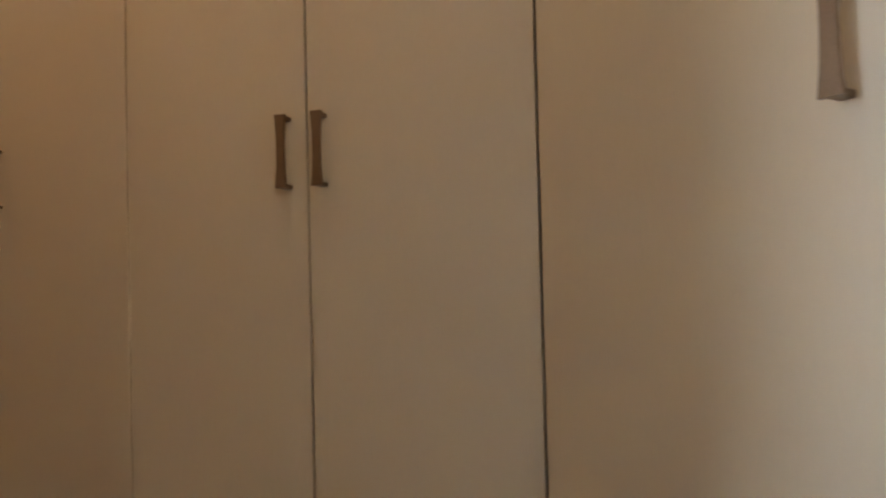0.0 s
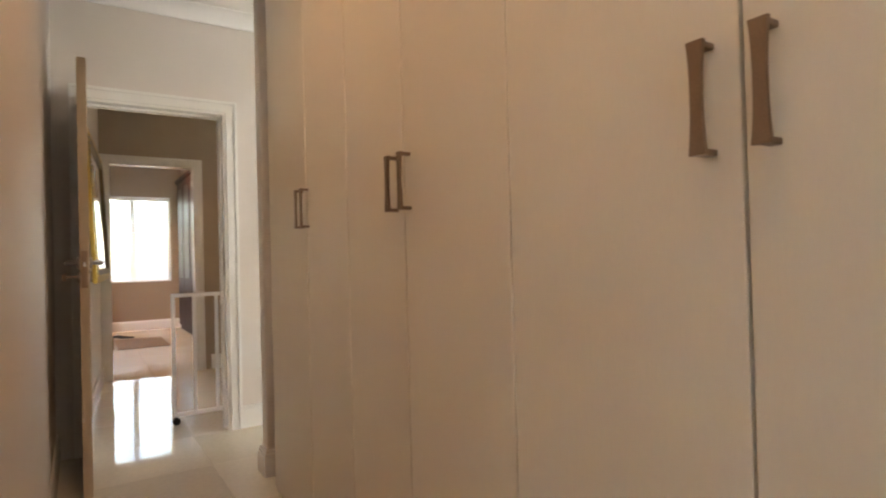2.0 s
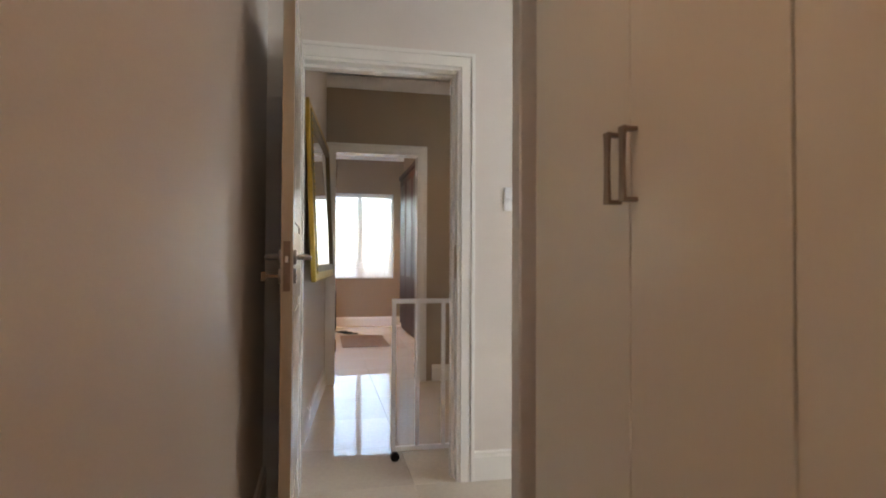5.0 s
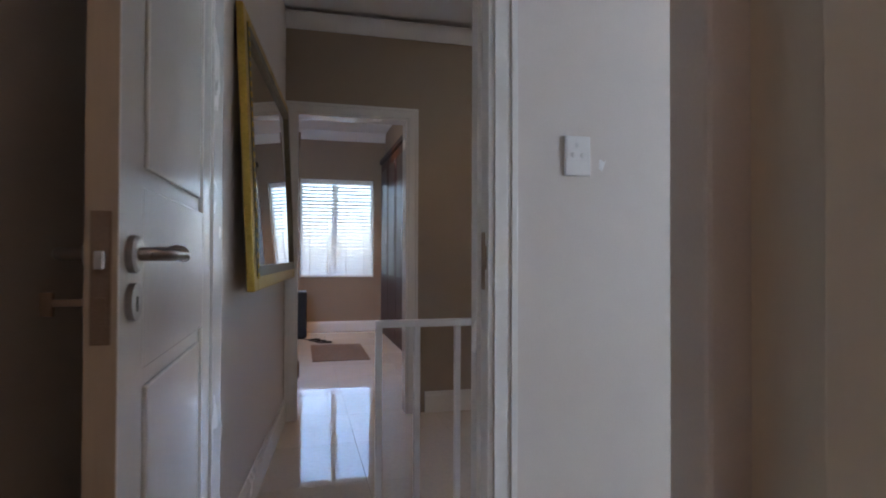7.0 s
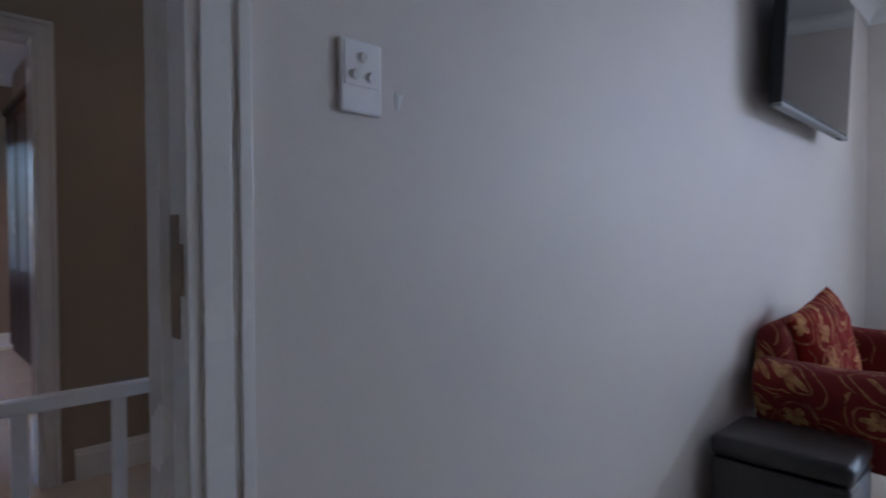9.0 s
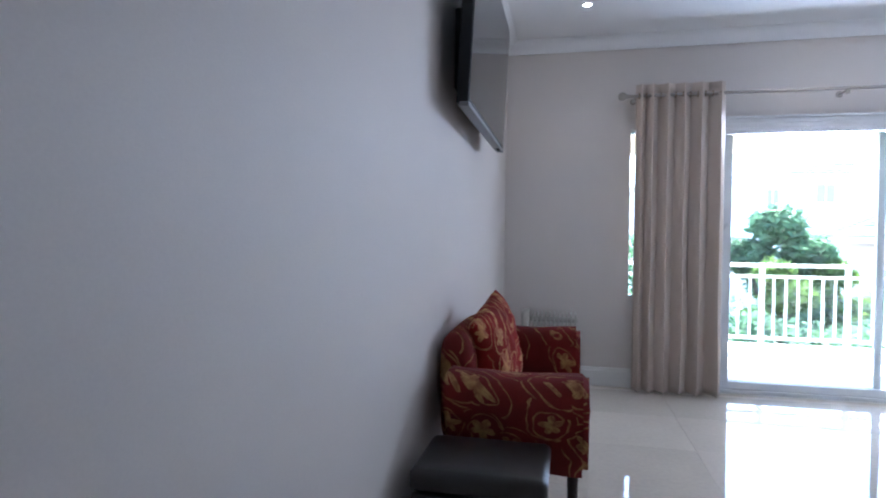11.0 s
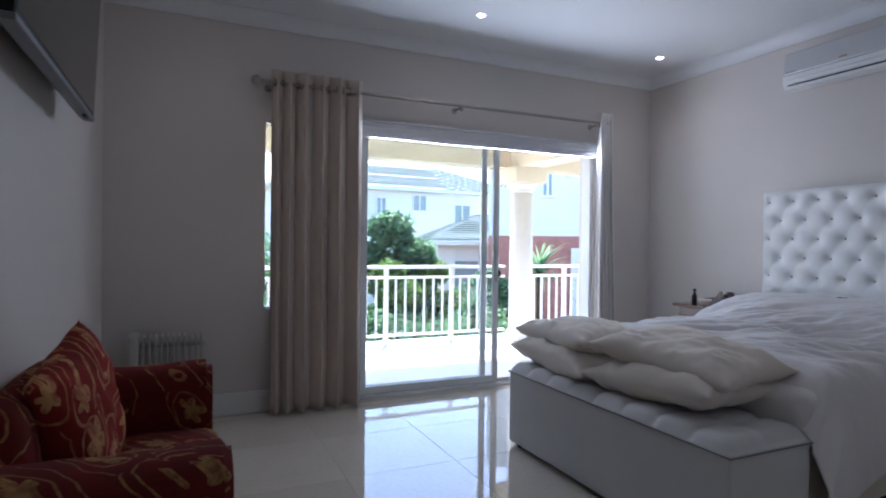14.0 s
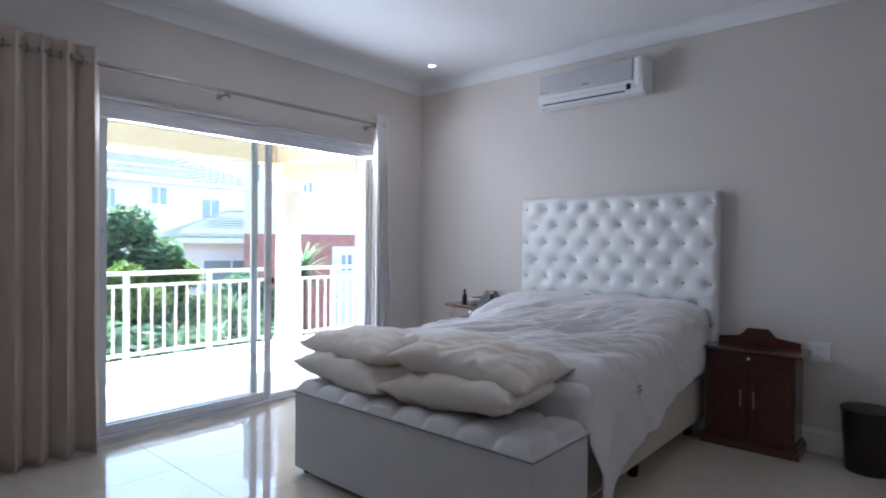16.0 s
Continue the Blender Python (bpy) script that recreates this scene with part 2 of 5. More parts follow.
M["bal_tile"] = mat("balcony_tile", (0.74, 0.72, 0.68), 0.45, vary=0.06, scale=3, fine=80)
M["bal_paint"] = mat("balcony_paint", (0.80, 0.78, 0.72), 0.6, vary=0.03, fine=150)
M["bal_cream"] = mat("balcony_cream", (0.80, 0.73, 0.56), 0.6, vary=0.03, fine=150)
M["rail"] = mat("white_rail", (0.82, 0.82, 0.82), 0.35, vary=0.03)
M["house_white"] = mat("plaster_white", (0.80, 0.79, 0.76), 0.8, vary=0.05, scale=0.6, fine=30, bump=0.1)
M["brick"] = mat("red_brick", (0.47, 0.21, 0.16), 0.85, vary=0.15, scale=6, fine=60, bump=0.3)
M["roof"] = mat("green_roof_tile", (0.035, 0.072, 0.07), 0.85, vary=0.15, scale=2, fine=30, bump=0.2)
# the panes' pale base colour has the sky's reflection painted in
M["window_sky"] = mat("far_window_sky_tint", (0.28, 0.37, 0.40), 0.08, vary=0.2, scale=1)
M["leaf"] = thin(mat("leaf_green", (0.16, 0.28, 0.14), 0.5, vary=0.4, scale=2, fine=8, spec=0.3), 0.6)
M["leaf_light"] = thin(mat("leaf_lime", (0.19, 0.30, 0.06), 0.5, vary=0.35, scale=2, fine=8, spec=0.3), 0.4)
M["bark"] = mat("bark", (0.10, 0.07, 0.045), 0.9, vary=0.3, scale=6, fine=30, bump=0.6)
M["ground"] = mat("garden_ground", (0.11, 0.12, 0.06), 0.95, vary=0.35, scale=0.4, fine=10, bump=0.4, second=(0.17, 0.14, 0.10))
M["lamp"] = glow("lamp_lens", (1.0, 0.9, 0.75), 14)
M["slat"] = mat("white_slat_rail", (0.78, 0.78, 0.78), 0.5, vary=0.02)
M["slat_thin"] = thin(mat("white_slat", (0.80, 0.80, 0.80), 0.5, vary=0.02), 0.45)
M["smoked"] = mat("smoked_glass_panel", (0.012, 0.011, 0.011), 0.35, vary=0.1, spec=0.25)


# ---- building helpers ----
def bm_box(bm, lo, hi, bevel=0.0, seg=2):
    lo, hi = [min(a, b) for a, b in zip(lo, hi)], [max(a, b) for a, b in zip(lo, hi)]
    r = bmesh.ops.create_cube(bm, size=1)
    for v in r["verts"]:
        v.co = Vector([lo[i] + (v.co[i] + 0.5) * (hi[i] - lo[i]) for i in range(3)])
    if bevel > 0:
        es = list({e for v in r["verts"] for e in v.link_edges})
        bmesh.ops.bevel(bm, geom=es, offset=min(bevel, 0.49 * min(hi[i] - lo[i] for i in range(3))), segments=seg, profile=0.5, affect="EDGES")
    return bm


def boxes(*rows, bevel=0.0):
    bm = bmesh.new()
    for lo, hi in rows:
        bm_box(bm, lo, hi, bevel)
    return bm


def bm_cyl(bm, a, b, r, r2=None, seg=16, caps=True):
    a, b = Vector(a), Vector(b)
    d = b - a
    m = Matrix.Translation((a + b) / 2) @ d.to_track_quat("Z", "Y").to_matrix().to_4x4()
    bmesh.ops.create_cone(bm, cap_ends=caps, segments=seg, radius1=r, radius2=r if r2 is None else r2, depth=d.length, matrix=m)
    return bm


def cyl(a, b, r, r2=None, seg=16):
    return bm_cyl(bmesh.new(), a, b, r, r2, seg)


def lathe(profile, seg=24, centre=(0, 0, 0)):
    """A turned solid from (radius, height) pairs."""
    bm = bmesh.new()
    rings = []
    for r, z in profile:
        rings.append([bm.verts.new((centre[0] + r * math.cos(2 * math.pi * i / seg), centre[1] + r * math.sin(2 * math.pi * i / seg), centre[2] + z)) for i in range(seg)])
    for p, q in zip(rings, rings[1:]):
        for i in range(seg):
            bm.faces.new((p[i], p[(i + 1) % seg], q[(i + 1) % seg], q[i]))
    bm.faces.new(reversed(rings[0]))
    bm.faces.new(rings[-1])
    return bm


def grid(nu, nv, fn, closed=False):
    """A sheet of nu x nv quads through fn(u, v), u and v from 0 to 1."""
    bm = bmesh.new()
    vs = [[bm.verts.new(fn(i / nu, j / nv)) for j in range(nv + 1)] for i in range(nu + 1)]
    for i in range(nu):
        for j in range(nv):
            bm.faces.new((vs[i][j], vs[i + 1][j], vs[i + 1][j + 1], vs[i][j + 1]))
    return bm


def extrude_profile(pts, a, b, axis):
    """A closed 2D profile (pairs in the plane across axis) drawn out from a to b along axis 'x' or 'y'."""
    bm = bmesh.new()
    place = (lambda p, s: (s, p[0], p[1])) if axis == "x" else (lambda p, s: (p[0], s, p[1]))
    r = [[bm.verts.new(place(p, s)) for p in pts] for s in (a, b)]
    n = len(pts)
    for i in range(n):
        bm.faces.new((r[0][i], r[0][(i + 1) % n], r[1][(i + 1) % n], r[1][i]))
    bm.faces.new(r[0])
    bm.faces.new(list(reversed(r[1])))
    return bm


def mesh_object(name, bm, material, smooth=False):
    bmesh.ops.recalc_face_normals(bm, faces=bm.faces)
    me = bpy.data.meshes.new(name)
    bm.to_mesh(me)
    bm.free()
    me.materials.append(material)
    if smooth:
        me.polygons.foreach_set("use_smooth", [True] * len(me.polygons))
    return new(name, me)


def part(name, bm, material, parent, label="", smooth=False):
    ob = mesh_object(name, bm, material, smooth)
    ob.parent = parent
    if parent.type == "EMPTY":
        ob.matrix_parent_inverse = parent.matrix_basis.inverted()
    if label:
        ob["label"] = label
    return ob


def thing(name, label, category, at=(0, 0, 0), group=""):
    e = new(name)
    e.empty_display_size = 0.1
    e.location = at
    return tagged(e, label, category, group)


def structure(name, bm, material, label="", category="", smooth=False):
    return tagged(mesh_object(name, bm, material, smooth), label or name.replace("_", " "), category or name.split("_")[0], kind="structure")


def fluff(co, amp, freq, seed=0.0):
    return amp * noise.noise(Vector((co[0] * freq + seed, co[1] * freq - seed, co[2] * freq + 2 * seed)))


# ---- structure ----
WX, NY, EX, CZ, COR = -1.26, 7.315, 3.17, 2.712, 2.622      # west face, north face, east face, ceiling, underside of cornice
SY = 1.69                                                   # passage, south face
RUN = pose(2.682, 2.536, 0, 0, 0, -1.0)                        # line of the wardrobe fronts
HALL = pose(-1.40, 1.79, 0, 0, 0, -4.75)                     # the hall's south wall runs along -x of this

floor = structure("floor", boxes(((-8.4, -1.0, -0.15), (3.6, 7.32, -0.006))), M["grout"], "cream polished porcelain floor tiles with thin grout joints", "floor")

wall_west = structure("wall_west", boxes(
    ((WX - 0.14, SY - 0.13, 0), (WX, 1.84, 2.8)), ((WX - 0.14, 2.625, 0), (WX, NY + 0.2, 2.8)),
    ((WX - 0.14, 1.84, 2.05), (WX, 2.625, 2.8))), M["wall"], "smooth grey-beige painted wall", "wall")
OPEN_L, OPEN_R, OPEN_T = 0.36, 2.52, 2.04
wall_north = structure("wall_north", boxes(
    ((WX, NY, 0), (-0.295, NY + 0.2, 2.8)), ((-0.295, NY, 0), (0.10, NY + 0.2, 0.70)), ((-0.295, NY, 2.0), (0.10, NY + 0.2, 2.8)),
    ((0.10, NY, 0), (OPEN_L, NY + 0.2, 2.8)), ((OPEN_L, NY, OPEN_T), (OPEN_R, NY + 0.2, 2.8)), ((OPEN_R, NY, 0), (EX + 0.2, NY + 0.2, 2.8))),
    M["wall"], "smooth grey-beige painted wall round the sliding door", "wall")
wall_east = structure("wall_east", boxes(((EX, 3.0, 0), (EX + 0.2, NY, 2.8))), M["wall"], "smooth grey-beige painted wall behind the headboard", "wall")
wall_south = structure("wall_south", boxes(((-0.406, 3.13, 0), (EX, 3.25, 2.8))), M["wall"], "smooth grey-beige painted wall behind the wardrobes", "wall")
wall_nib = structure("wall_nib", boxes(((-0.414, 2.601, 0), (-0.33, 3.13, 2.8)), bevel=0.008), M["wall"], "narrow painted wall end beside the wardrobes", "wall")
wall_passage = structure("wall_passage", boxes(((WX, SY - 0.13, 0), (2.25, SY, 2.8))), M["wall"], "smooth cream-lit painted passage wall", "wall")
BATH_W = 0.6
wall_dressing = structure("wall_dressing", boxes(
    ((BATH_W - 0.15, -0.95, 0), (BATH_W, -0.5, 2.8)), ((BATH_W - 0.15, 0.7, 0), (BATH_W, SY - 0.13, 2.8)),
    ((BATH_W - 0.15, -0.5, 0), (BATH_W, 0.7, 0.9)), ((BATH_W - 0.15, -0.5, 2.1), (BATH_W, 0.7, 2.8)),
    ((BATH_W - 0.15, -1.05, 0), (3.75, -0.95, 2.8)), ((3.68, -0.95, 0), (3.78, 3.13, 2.8)), ((3.17, 3.0, 0), (3.68, 3.13, 2.8))),
    M["wall"], "plain painted dressing room walls", "wall")


def along_hall(bm):
    bmesh.ops.transform(bm, matrix=HALL, verts=bm.verts)
    return bm


HX = -3.60                                                  # the hall's end wall
wall_hall_south = structure("wall_hall_south", along_hall(boxes(((-2.25, -0.12, 0), (0.0, 0, 2.8)))), M["wall"], "smooth pale painted hall wall with skirting", "wall")
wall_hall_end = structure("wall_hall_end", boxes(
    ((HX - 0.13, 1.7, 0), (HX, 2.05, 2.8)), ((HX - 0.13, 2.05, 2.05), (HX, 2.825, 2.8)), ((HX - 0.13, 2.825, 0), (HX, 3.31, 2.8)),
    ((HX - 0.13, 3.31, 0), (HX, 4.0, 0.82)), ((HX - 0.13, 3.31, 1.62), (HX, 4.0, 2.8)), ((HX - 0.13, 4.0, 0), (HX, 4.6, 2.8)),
    ((HX, 4.5, 0), (WX - 0.14, 4.6, 2.8))), M["hall_wall"], "taupe painted hall wall with a doorway, browned for warm light", "wall")
FX = -8.04
WIN = (2.065, 3.12, 0.79, 2.21)
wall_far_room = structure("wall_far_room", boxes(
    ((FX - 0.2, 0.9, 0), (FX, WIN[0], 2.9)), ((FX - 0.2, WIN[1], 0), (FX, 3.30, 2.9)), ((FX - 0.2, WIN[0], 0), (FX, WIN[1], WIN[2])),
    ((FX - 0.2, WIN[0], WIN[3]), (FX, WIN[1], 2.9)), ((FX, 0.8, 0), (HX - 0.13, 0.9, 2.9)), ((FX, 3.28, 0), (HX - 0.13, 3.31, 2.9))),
    M["far_wall"], "taupe painted bedroom walls at the end of the hall, browned for lamplight", "wall")

ceiling_bedroom = structure("ceiling_bedroom", boxes(((WX, 3.13, CZ), (EX, NY, CZ + 0.2)), ((WX, SY, CZ), (-0.33, 3.13, CZ + 0.2))), M["ceiling"], "flat white painted bedroom ceiling", "ceiling")
ceiling_passage = structure("ceiling_passage", boxes(((-0.33, SY, CZ), (3.7, 3.13, CZ + 0.2)), ((BATH_W, -0.95, CZ), (3.7, SY, CZ + 0.2))), M["ceiling"], "flat white painted passage ceiling", "ceiling")
ceiling_hall = structure("ceiling_hall", boxes(((HX, 1.6, CZ + 0.03), (WX - 0.14, 4.6, CZ + 0.2))), M["ceiling"], "flat white painted hall ceiling", "ceiling")
ceiling_far_room = structure("ceiling_far_room", boxes(((FX, 0.8, 2.89), (HX - 0.13, 3.31, 2.95))), M["ceiling"], "flat white painted ceiling of the far room", "ceiling")
roof_slab = structure("roof_slab", boxes(((-8.6, 0.7, 2.95), (-3.73, 3.4, 3.1)), ((-3.73, 1.5, 2.95), (-1.4, 4.6, 3.1)), ((-1.4, 1.5, 2.95), (3.9, 7.5, 3.1)), ((0.4, -1.1, 2.95), (3.9, 1.5, 3.1))), M["house_white"], "flat plastered roof slab", "roof")
wall_outer = structure("wall_outer", boxes(((3.8, -1.3, -3.2), (3.95, 7.4, 2.95)), ((-8.6, -1.3, -3.2), (-8.45, 7.4, 0.0)), ((-1.4, 7.52, -3.2), (3.9, 7.6, -0.2)), ((-1.41, 7.52, 2.75), (3.9, 7.6, 3.1))), M["house_white"], "plastered outer wall of the house", "wall")


def cornice(name, a, b, axis, at, inward):
    """A coved plaster cornice along a wall: a quarter hollow between wall and ceiling."""
    d, h = 0.085, CZ - COR
    pts = [(at, COR), (at + inward * 0.012, COR)]
    for i in range(1, 8):
        t = radians(90 * i / 8)
        pts.append((at + inward * (0.012 + (d - 0.02) * (1 - math.cos(t))), COR + 0.006 + (h - 0.012) * math.sin(t)))
    pts += [(at + inward * d, CZ - 0.004), (at + inward * d, CZ + 0.002), (at, CZ + 0.002)]
    return structure(name, extrude_profile(pts, a, b, axis), M["ceiling"], "white coved plaster cornice", "cornice")


cornice("cornice_1", WX, EX, "x", NY, -1)
cornice("cornice_2", SY, NY, "y", WX, 1)
cornice("cornice_3", 3.25, NY, "y", EX, -1)
cornice("cornice_4", -0.406, EX, "x", 3.25, 1)
cornice("cornice_5", WX, 2.25, "x", SY, 1)
structure("cornice_7", extrude_profile([(FX, 2.77), (FX + 0.02, 2.77), (FX + 0.05, 2.80), (FX + 0.10, 2.87), (FX + 0.11, 2.892), (FX, 2.892)], 0.9, 3.28, "y"), M["ceiling"], "white coved plaster cornice", "cornice")
cornice("cornice_6", 1.9, 4.5, "y", HX, 1)


def skirting(name, a, b, axis, at, inward, h=0.145):
    pts = [(at, 0), (at + inward * 0.018, 0), (at + inward * 0.018, h - 0.03), (at + inward * 0.013, h - 0.018), (at + inward * 0.012, h - 0.006), (at + inward * 0.007, h), (at, h)]
    return structure(name, extrude_profile(pts, a, b, axis), M["trim"], "white moulded skirting board", "skirting")


skirting("baseboard_1", 2.694, NY, "y", WX, 1)
skirting("baseboard_2", WX, OPEN_L, "x", NY, -1)
skirting("baseboard_3", OPEN_R, EX, "x", NY, -1)
skirting("baseboard_4", 3.25, NY, "y", EX, -1)
skirting("baseboard_5", -0.406, EX, "x", 3.25, 1)
skirting("baseboard_6", WX, 2.25, "x", SY, 1)
skirting("baseboard_7", 2.93, 4.5, "y", HX, 1)
skirting("baseboard_8", 0.9, 3.28, "y", FX, 1, 0.15)
bb = structure("baseboard_9", along_hall(extrude_profile([(0, 0), (0.018, 0), (0.018, 0.12), (0.012, 0.135), (0.006, 0.145), (0, 0.145)], -2.2, -0.02, "x")), M["trim"], "white moulded skirting board", "skirting")
# moulded foot round the wall end
structure("baseboard_10", boxes(((-0.436, 2.579, 0), (-0.300, 3.12, 0.105)), ((-0.431, 2.584, 0.105), (-0.305, 3.12, 0.122)), ((-0.426, 2.589, 0.122), (-0.312, 3.12, 0.135)), bevel=0.003),
          M["trim"], "white moulded foot block round the wall end", "skirting")


def casing(name, wall, face, y0, y1, top, wide=0.10):
    """Moulded architrave round a doorway in a wall across x, on the face that looks along face (+1 or -1)."""
    e = thing(name, "white moulded architrave round the doorway", "door frame", (wall, (y0 + y1) / 2, 0))
    e["kind"] = "structure"

    def rows(lo, hi, axis):
        # stepped profile: thick outer bead, flat, thin inner edge
        out = []
        steps = ((0.0, 0.22, 0.024), (0.22, 0.34, 0.017), (0.34, 0.80, 0.020), (0.80, 1.0, 0.013))
        for s0, s1, d in steps:
            out.append((s0, s1, d))
        return out
    for nm, side in (("jamb_casing", 0), ("jamb_casing", 1), ("head_casing", 2)):
        bm = bmesh.new()
        for s0, s1, d in rows(0, 1, 0):
            xs = (wall, wall + face * d)
            if side == 0:
                bm_box(bm, (xs[0], y0 - wide + wide * s0, 0), (xs[1], y0 - wide + wide * s1, top + wide * (1 - s0)), 0.002)
            elif side == 1:
                bm_box(bm, (xs[0], y1 + wide - wide * s1, 0), (xs[1], y1 + wide - wide * s0, top + wide * (1 - s0)), 0.002)
            else:
                bm_box(bm, (xs[0], y0 - wide * (1 - s0) + 0.001, top + wide * (1 - s1)), (xs[1] + face * 0.0004, y1 + wide * (1 - s0) - 0.001, top + wide * (1 - s0)), 0.002)
        part(nm, bm, M["trim"], e)
    return e


casing("door_frame_1", WX, 1, 1.86, 2.605, 2.04, 0.088)
casing("door_frame_2", WX - 0.14, -1, 1.86, 2.605, 2.04, 0.088)
structure("door_lining_1", boxes(((WX - 0.141, 2.605, 0), (WX + 0.001, 2.628, 2.04)), ((WX - 0.141, 1.837, 0), (WX + 0.001, 1.86, 2.04)), ((WX - 0.141, 1.837, 2.04), (WX + 0.001, 2.628, 2.062)),
                                 ((WX - 0.10, 2.591, 0), (WX - 0.05, 2.606, 2.026)), ((WX - 0.10, 1.86, 2.026), (WX - 0.05, 2.606, 2.041))), M["trim"], "white painted door lining with a stop bead", "door frame")
casing("door_frame_3", HX, 1, 2.06, 2.79, 2.045, 0.085)
structure("door_lining_2", boxes(((HX - 0.131, 2.79, 0), (HX + 0.001, 2.827, 2.045)), ((HX - 0.131, 2.048, 0), (HX + 0.001, 2.06, 2.045)), ((HX - 0.131, 2.048, 2.045), (HX + 0.001, 2.827, 2.06))), M["trim"], "white painted door lining", "door frame")
for z in (0.28, 1.82):
    hinge = thing("door_hinge", "brass butt hinge on the white door lining", "hinge", (HX - 0.05, 2.062, z), "hinges of the hall door frame")
    part("leaf", boxes(((HX - 0.09, 2.0595, z), (HX - 0.02, 2.0625, z + 0.11)), bevel=0.001), M["nickel"], hinge)
    part("knuckle", cyl((HX - 0.018, 2.066, z), (HX - 0.018, 2.066, z + 0.11), 0.007, seg=10), M["nickel"], hinge)
strike = thing("strike_plate", "nickel strike plate let into the white door lining", "strike plate", (WX - 0.03, 2.605, 1.05))
part("plate", boxes(((WX - 0.045, 2.6025, 1.0), (WX - 0.015, 2.6055, 1.17)), bevel=0.001), M["nickel"], strike)
part("lip", boxes(((WX - 0.016, 2.6005, 1.06), (WX + 0.004, 2.6035, 1.13)), bevel=0.001), M["nickel"], strike)


# ---- open bedroom door ----
def panel_door(bm, w, t, h, x0, y0):
    """A leaf with two raised fields on both faces, from x0 towards -x, y0 to y0 + t."""
    st, rail, mid = 0.115, 0.20, 1.20
    bm_box(bm, (x0 - w, y0 + 0.010, 0.008), (x0, y0 + t - 0.010, h))
    for f0, f1 in ((y0, y0 + 0.010), (y0 + t - 0.010, y0 + t)):
        bm_box(bm, (x0 - st, f0, 0.008), (x0, f1, h), 0.003)
        bm_box(bm, (x0 - w, f0, 0.008), (x0 - w + st, f1, h), 0.003)
        for z0, z1 in ((0.008, 0.21), (mid - 0.27, mid), (h - 0.12, h)):
            bm_box(bm, (x0 - w + st, f0, z0), (x0 - st, f1, z1), 0.003)
        for z0, z1 in ((0.24, mid - 0.30), (mid + 0.03, h - 0.15)):
            bm_box(bm, (x0 - w + st + 0.03, f0 + 0.001, z0), (x0 - st - 0.03, f1 - 0.001, z1), 0.008)


DX, DY = -0.490, 1.814
door = thing("door_1", "white gloss panelled door standing open against the passage wall", "door", (-1.24, 1.85, 0))
door["kind"] = "structure"
bm = bmesh.new()
panel_door(bm, 0.75, 0.04, 2.05, DX, DY)
leaf = part("leaf", bm, M["door"], door)
part("edge", boxes(((DX, DY + 0.001, 0.008), (DX + 0.002, DY + 0.039, 2.05))), M["door_edge"], door, "bare brown wooden door edge")
lock = part("lock_plate", boxes(((DX + 0.002, DY + 0.008, 0.985), (DX + 0.0045, DY + 0.032, 1.155)), bevel=0.001), M["nickel"], door, "dull nickel lock plate")
part("latch", boxes(((DX + 0.004, DY + 0.014, 1.08), (DX + 0.014, DY + 0.027, 1.105)), bevel=0.003), M["chrome"], lock)
part("deadbolt", boxes(((DX + 0.004, DY + 0.014, 1.01), (DX + 0.006, DY + 0.027, 1.045)), bevel=0.001), M["nickel"], lock)
for side, f in ((1, DY + 0.04), (-1, DY)):
    hz, hx = 1.10, DX - 0.05
    rose = part("rose", bm_cyl(bm_cyl(bmesh.new(), (hx, f, hz), (hx, f + side * 0.009, hz), 0.026, seg=28), (hx, f + side * 0.009, hz), (hx, f + side * 0.012, hz), 0.026, 0.021, seg=28), M["lever"], door, "brushed nickel handle rose")
    crv = bpy.data.curves.new("lever", "CURVE")
    crv.dimensions, crv.bevel_depth, crv.bevel_resolution = "3D", 0.0095, 4
    sp = crv.splines.new("POLY")
    pts = [(hx, f, hz), (hx, f + side * 0.035, hz), (hx - 0.004, f + side * 0.046, hz), (hx - 0.015, f + side * 0.050, hz), (hx - 0.085, f + side * 0.050, hz - 0.001), (hx - 0.10, f + side * 0.049, hz - 0.003), (hx - 0.112, f + side * 0.044, hz + 0.004), (hx - 0.122, f + side * 0.036, hz + 0.006), (hx - 0.126, f + side * 0.026, hz + 0.004)]
    sp.points.add(len(pts) - 1)
    for p, c in zip(sp.points, pts):
        p.co = (*c, 1)
    crv.use_fill_caps = True
    crv.materials.append(M["lever"])
    tmp = bpy.data.objects.new("tmp", crv)
    scene.collection.objects.link(tmp)
    me = bpy.data.meshes.new_from_object(tmp)
    bpy.data.objects.remove(tmp)
    me.materials.clear()
    me.materials.append(M["lever"])
    me.polygons.foreach_set("use_smooth", [True] * len(me.polygons))
    lever = new("lever", me)
    lever.parent = rose
    key = part("key_rose", cyl((hx, f, hz - 0.065), (hx, f + side * 0.009, hz - 0.065), 0.026, seg=28), M["lever"], door, "round nickel keyhole rose")
    part("keyhole", boxes(((hx - 0.003, f + side * 0.0088, hz - 0.078), (hx + 0.003, f + side * 0.0098, hz - 0.058))), M["black"], key)
part("key", boxes(((DX - 0.053, DY - 0.055, 1.03), (DX - 0.047, DY - 0.009, 1.04)), ((DX - 0.054, DY - 0.068, 1.017), (DX - 0.046, DY - 0.052, 1.049)), bevel=0.001), M["nickel"], door, "nickel key in the lock")


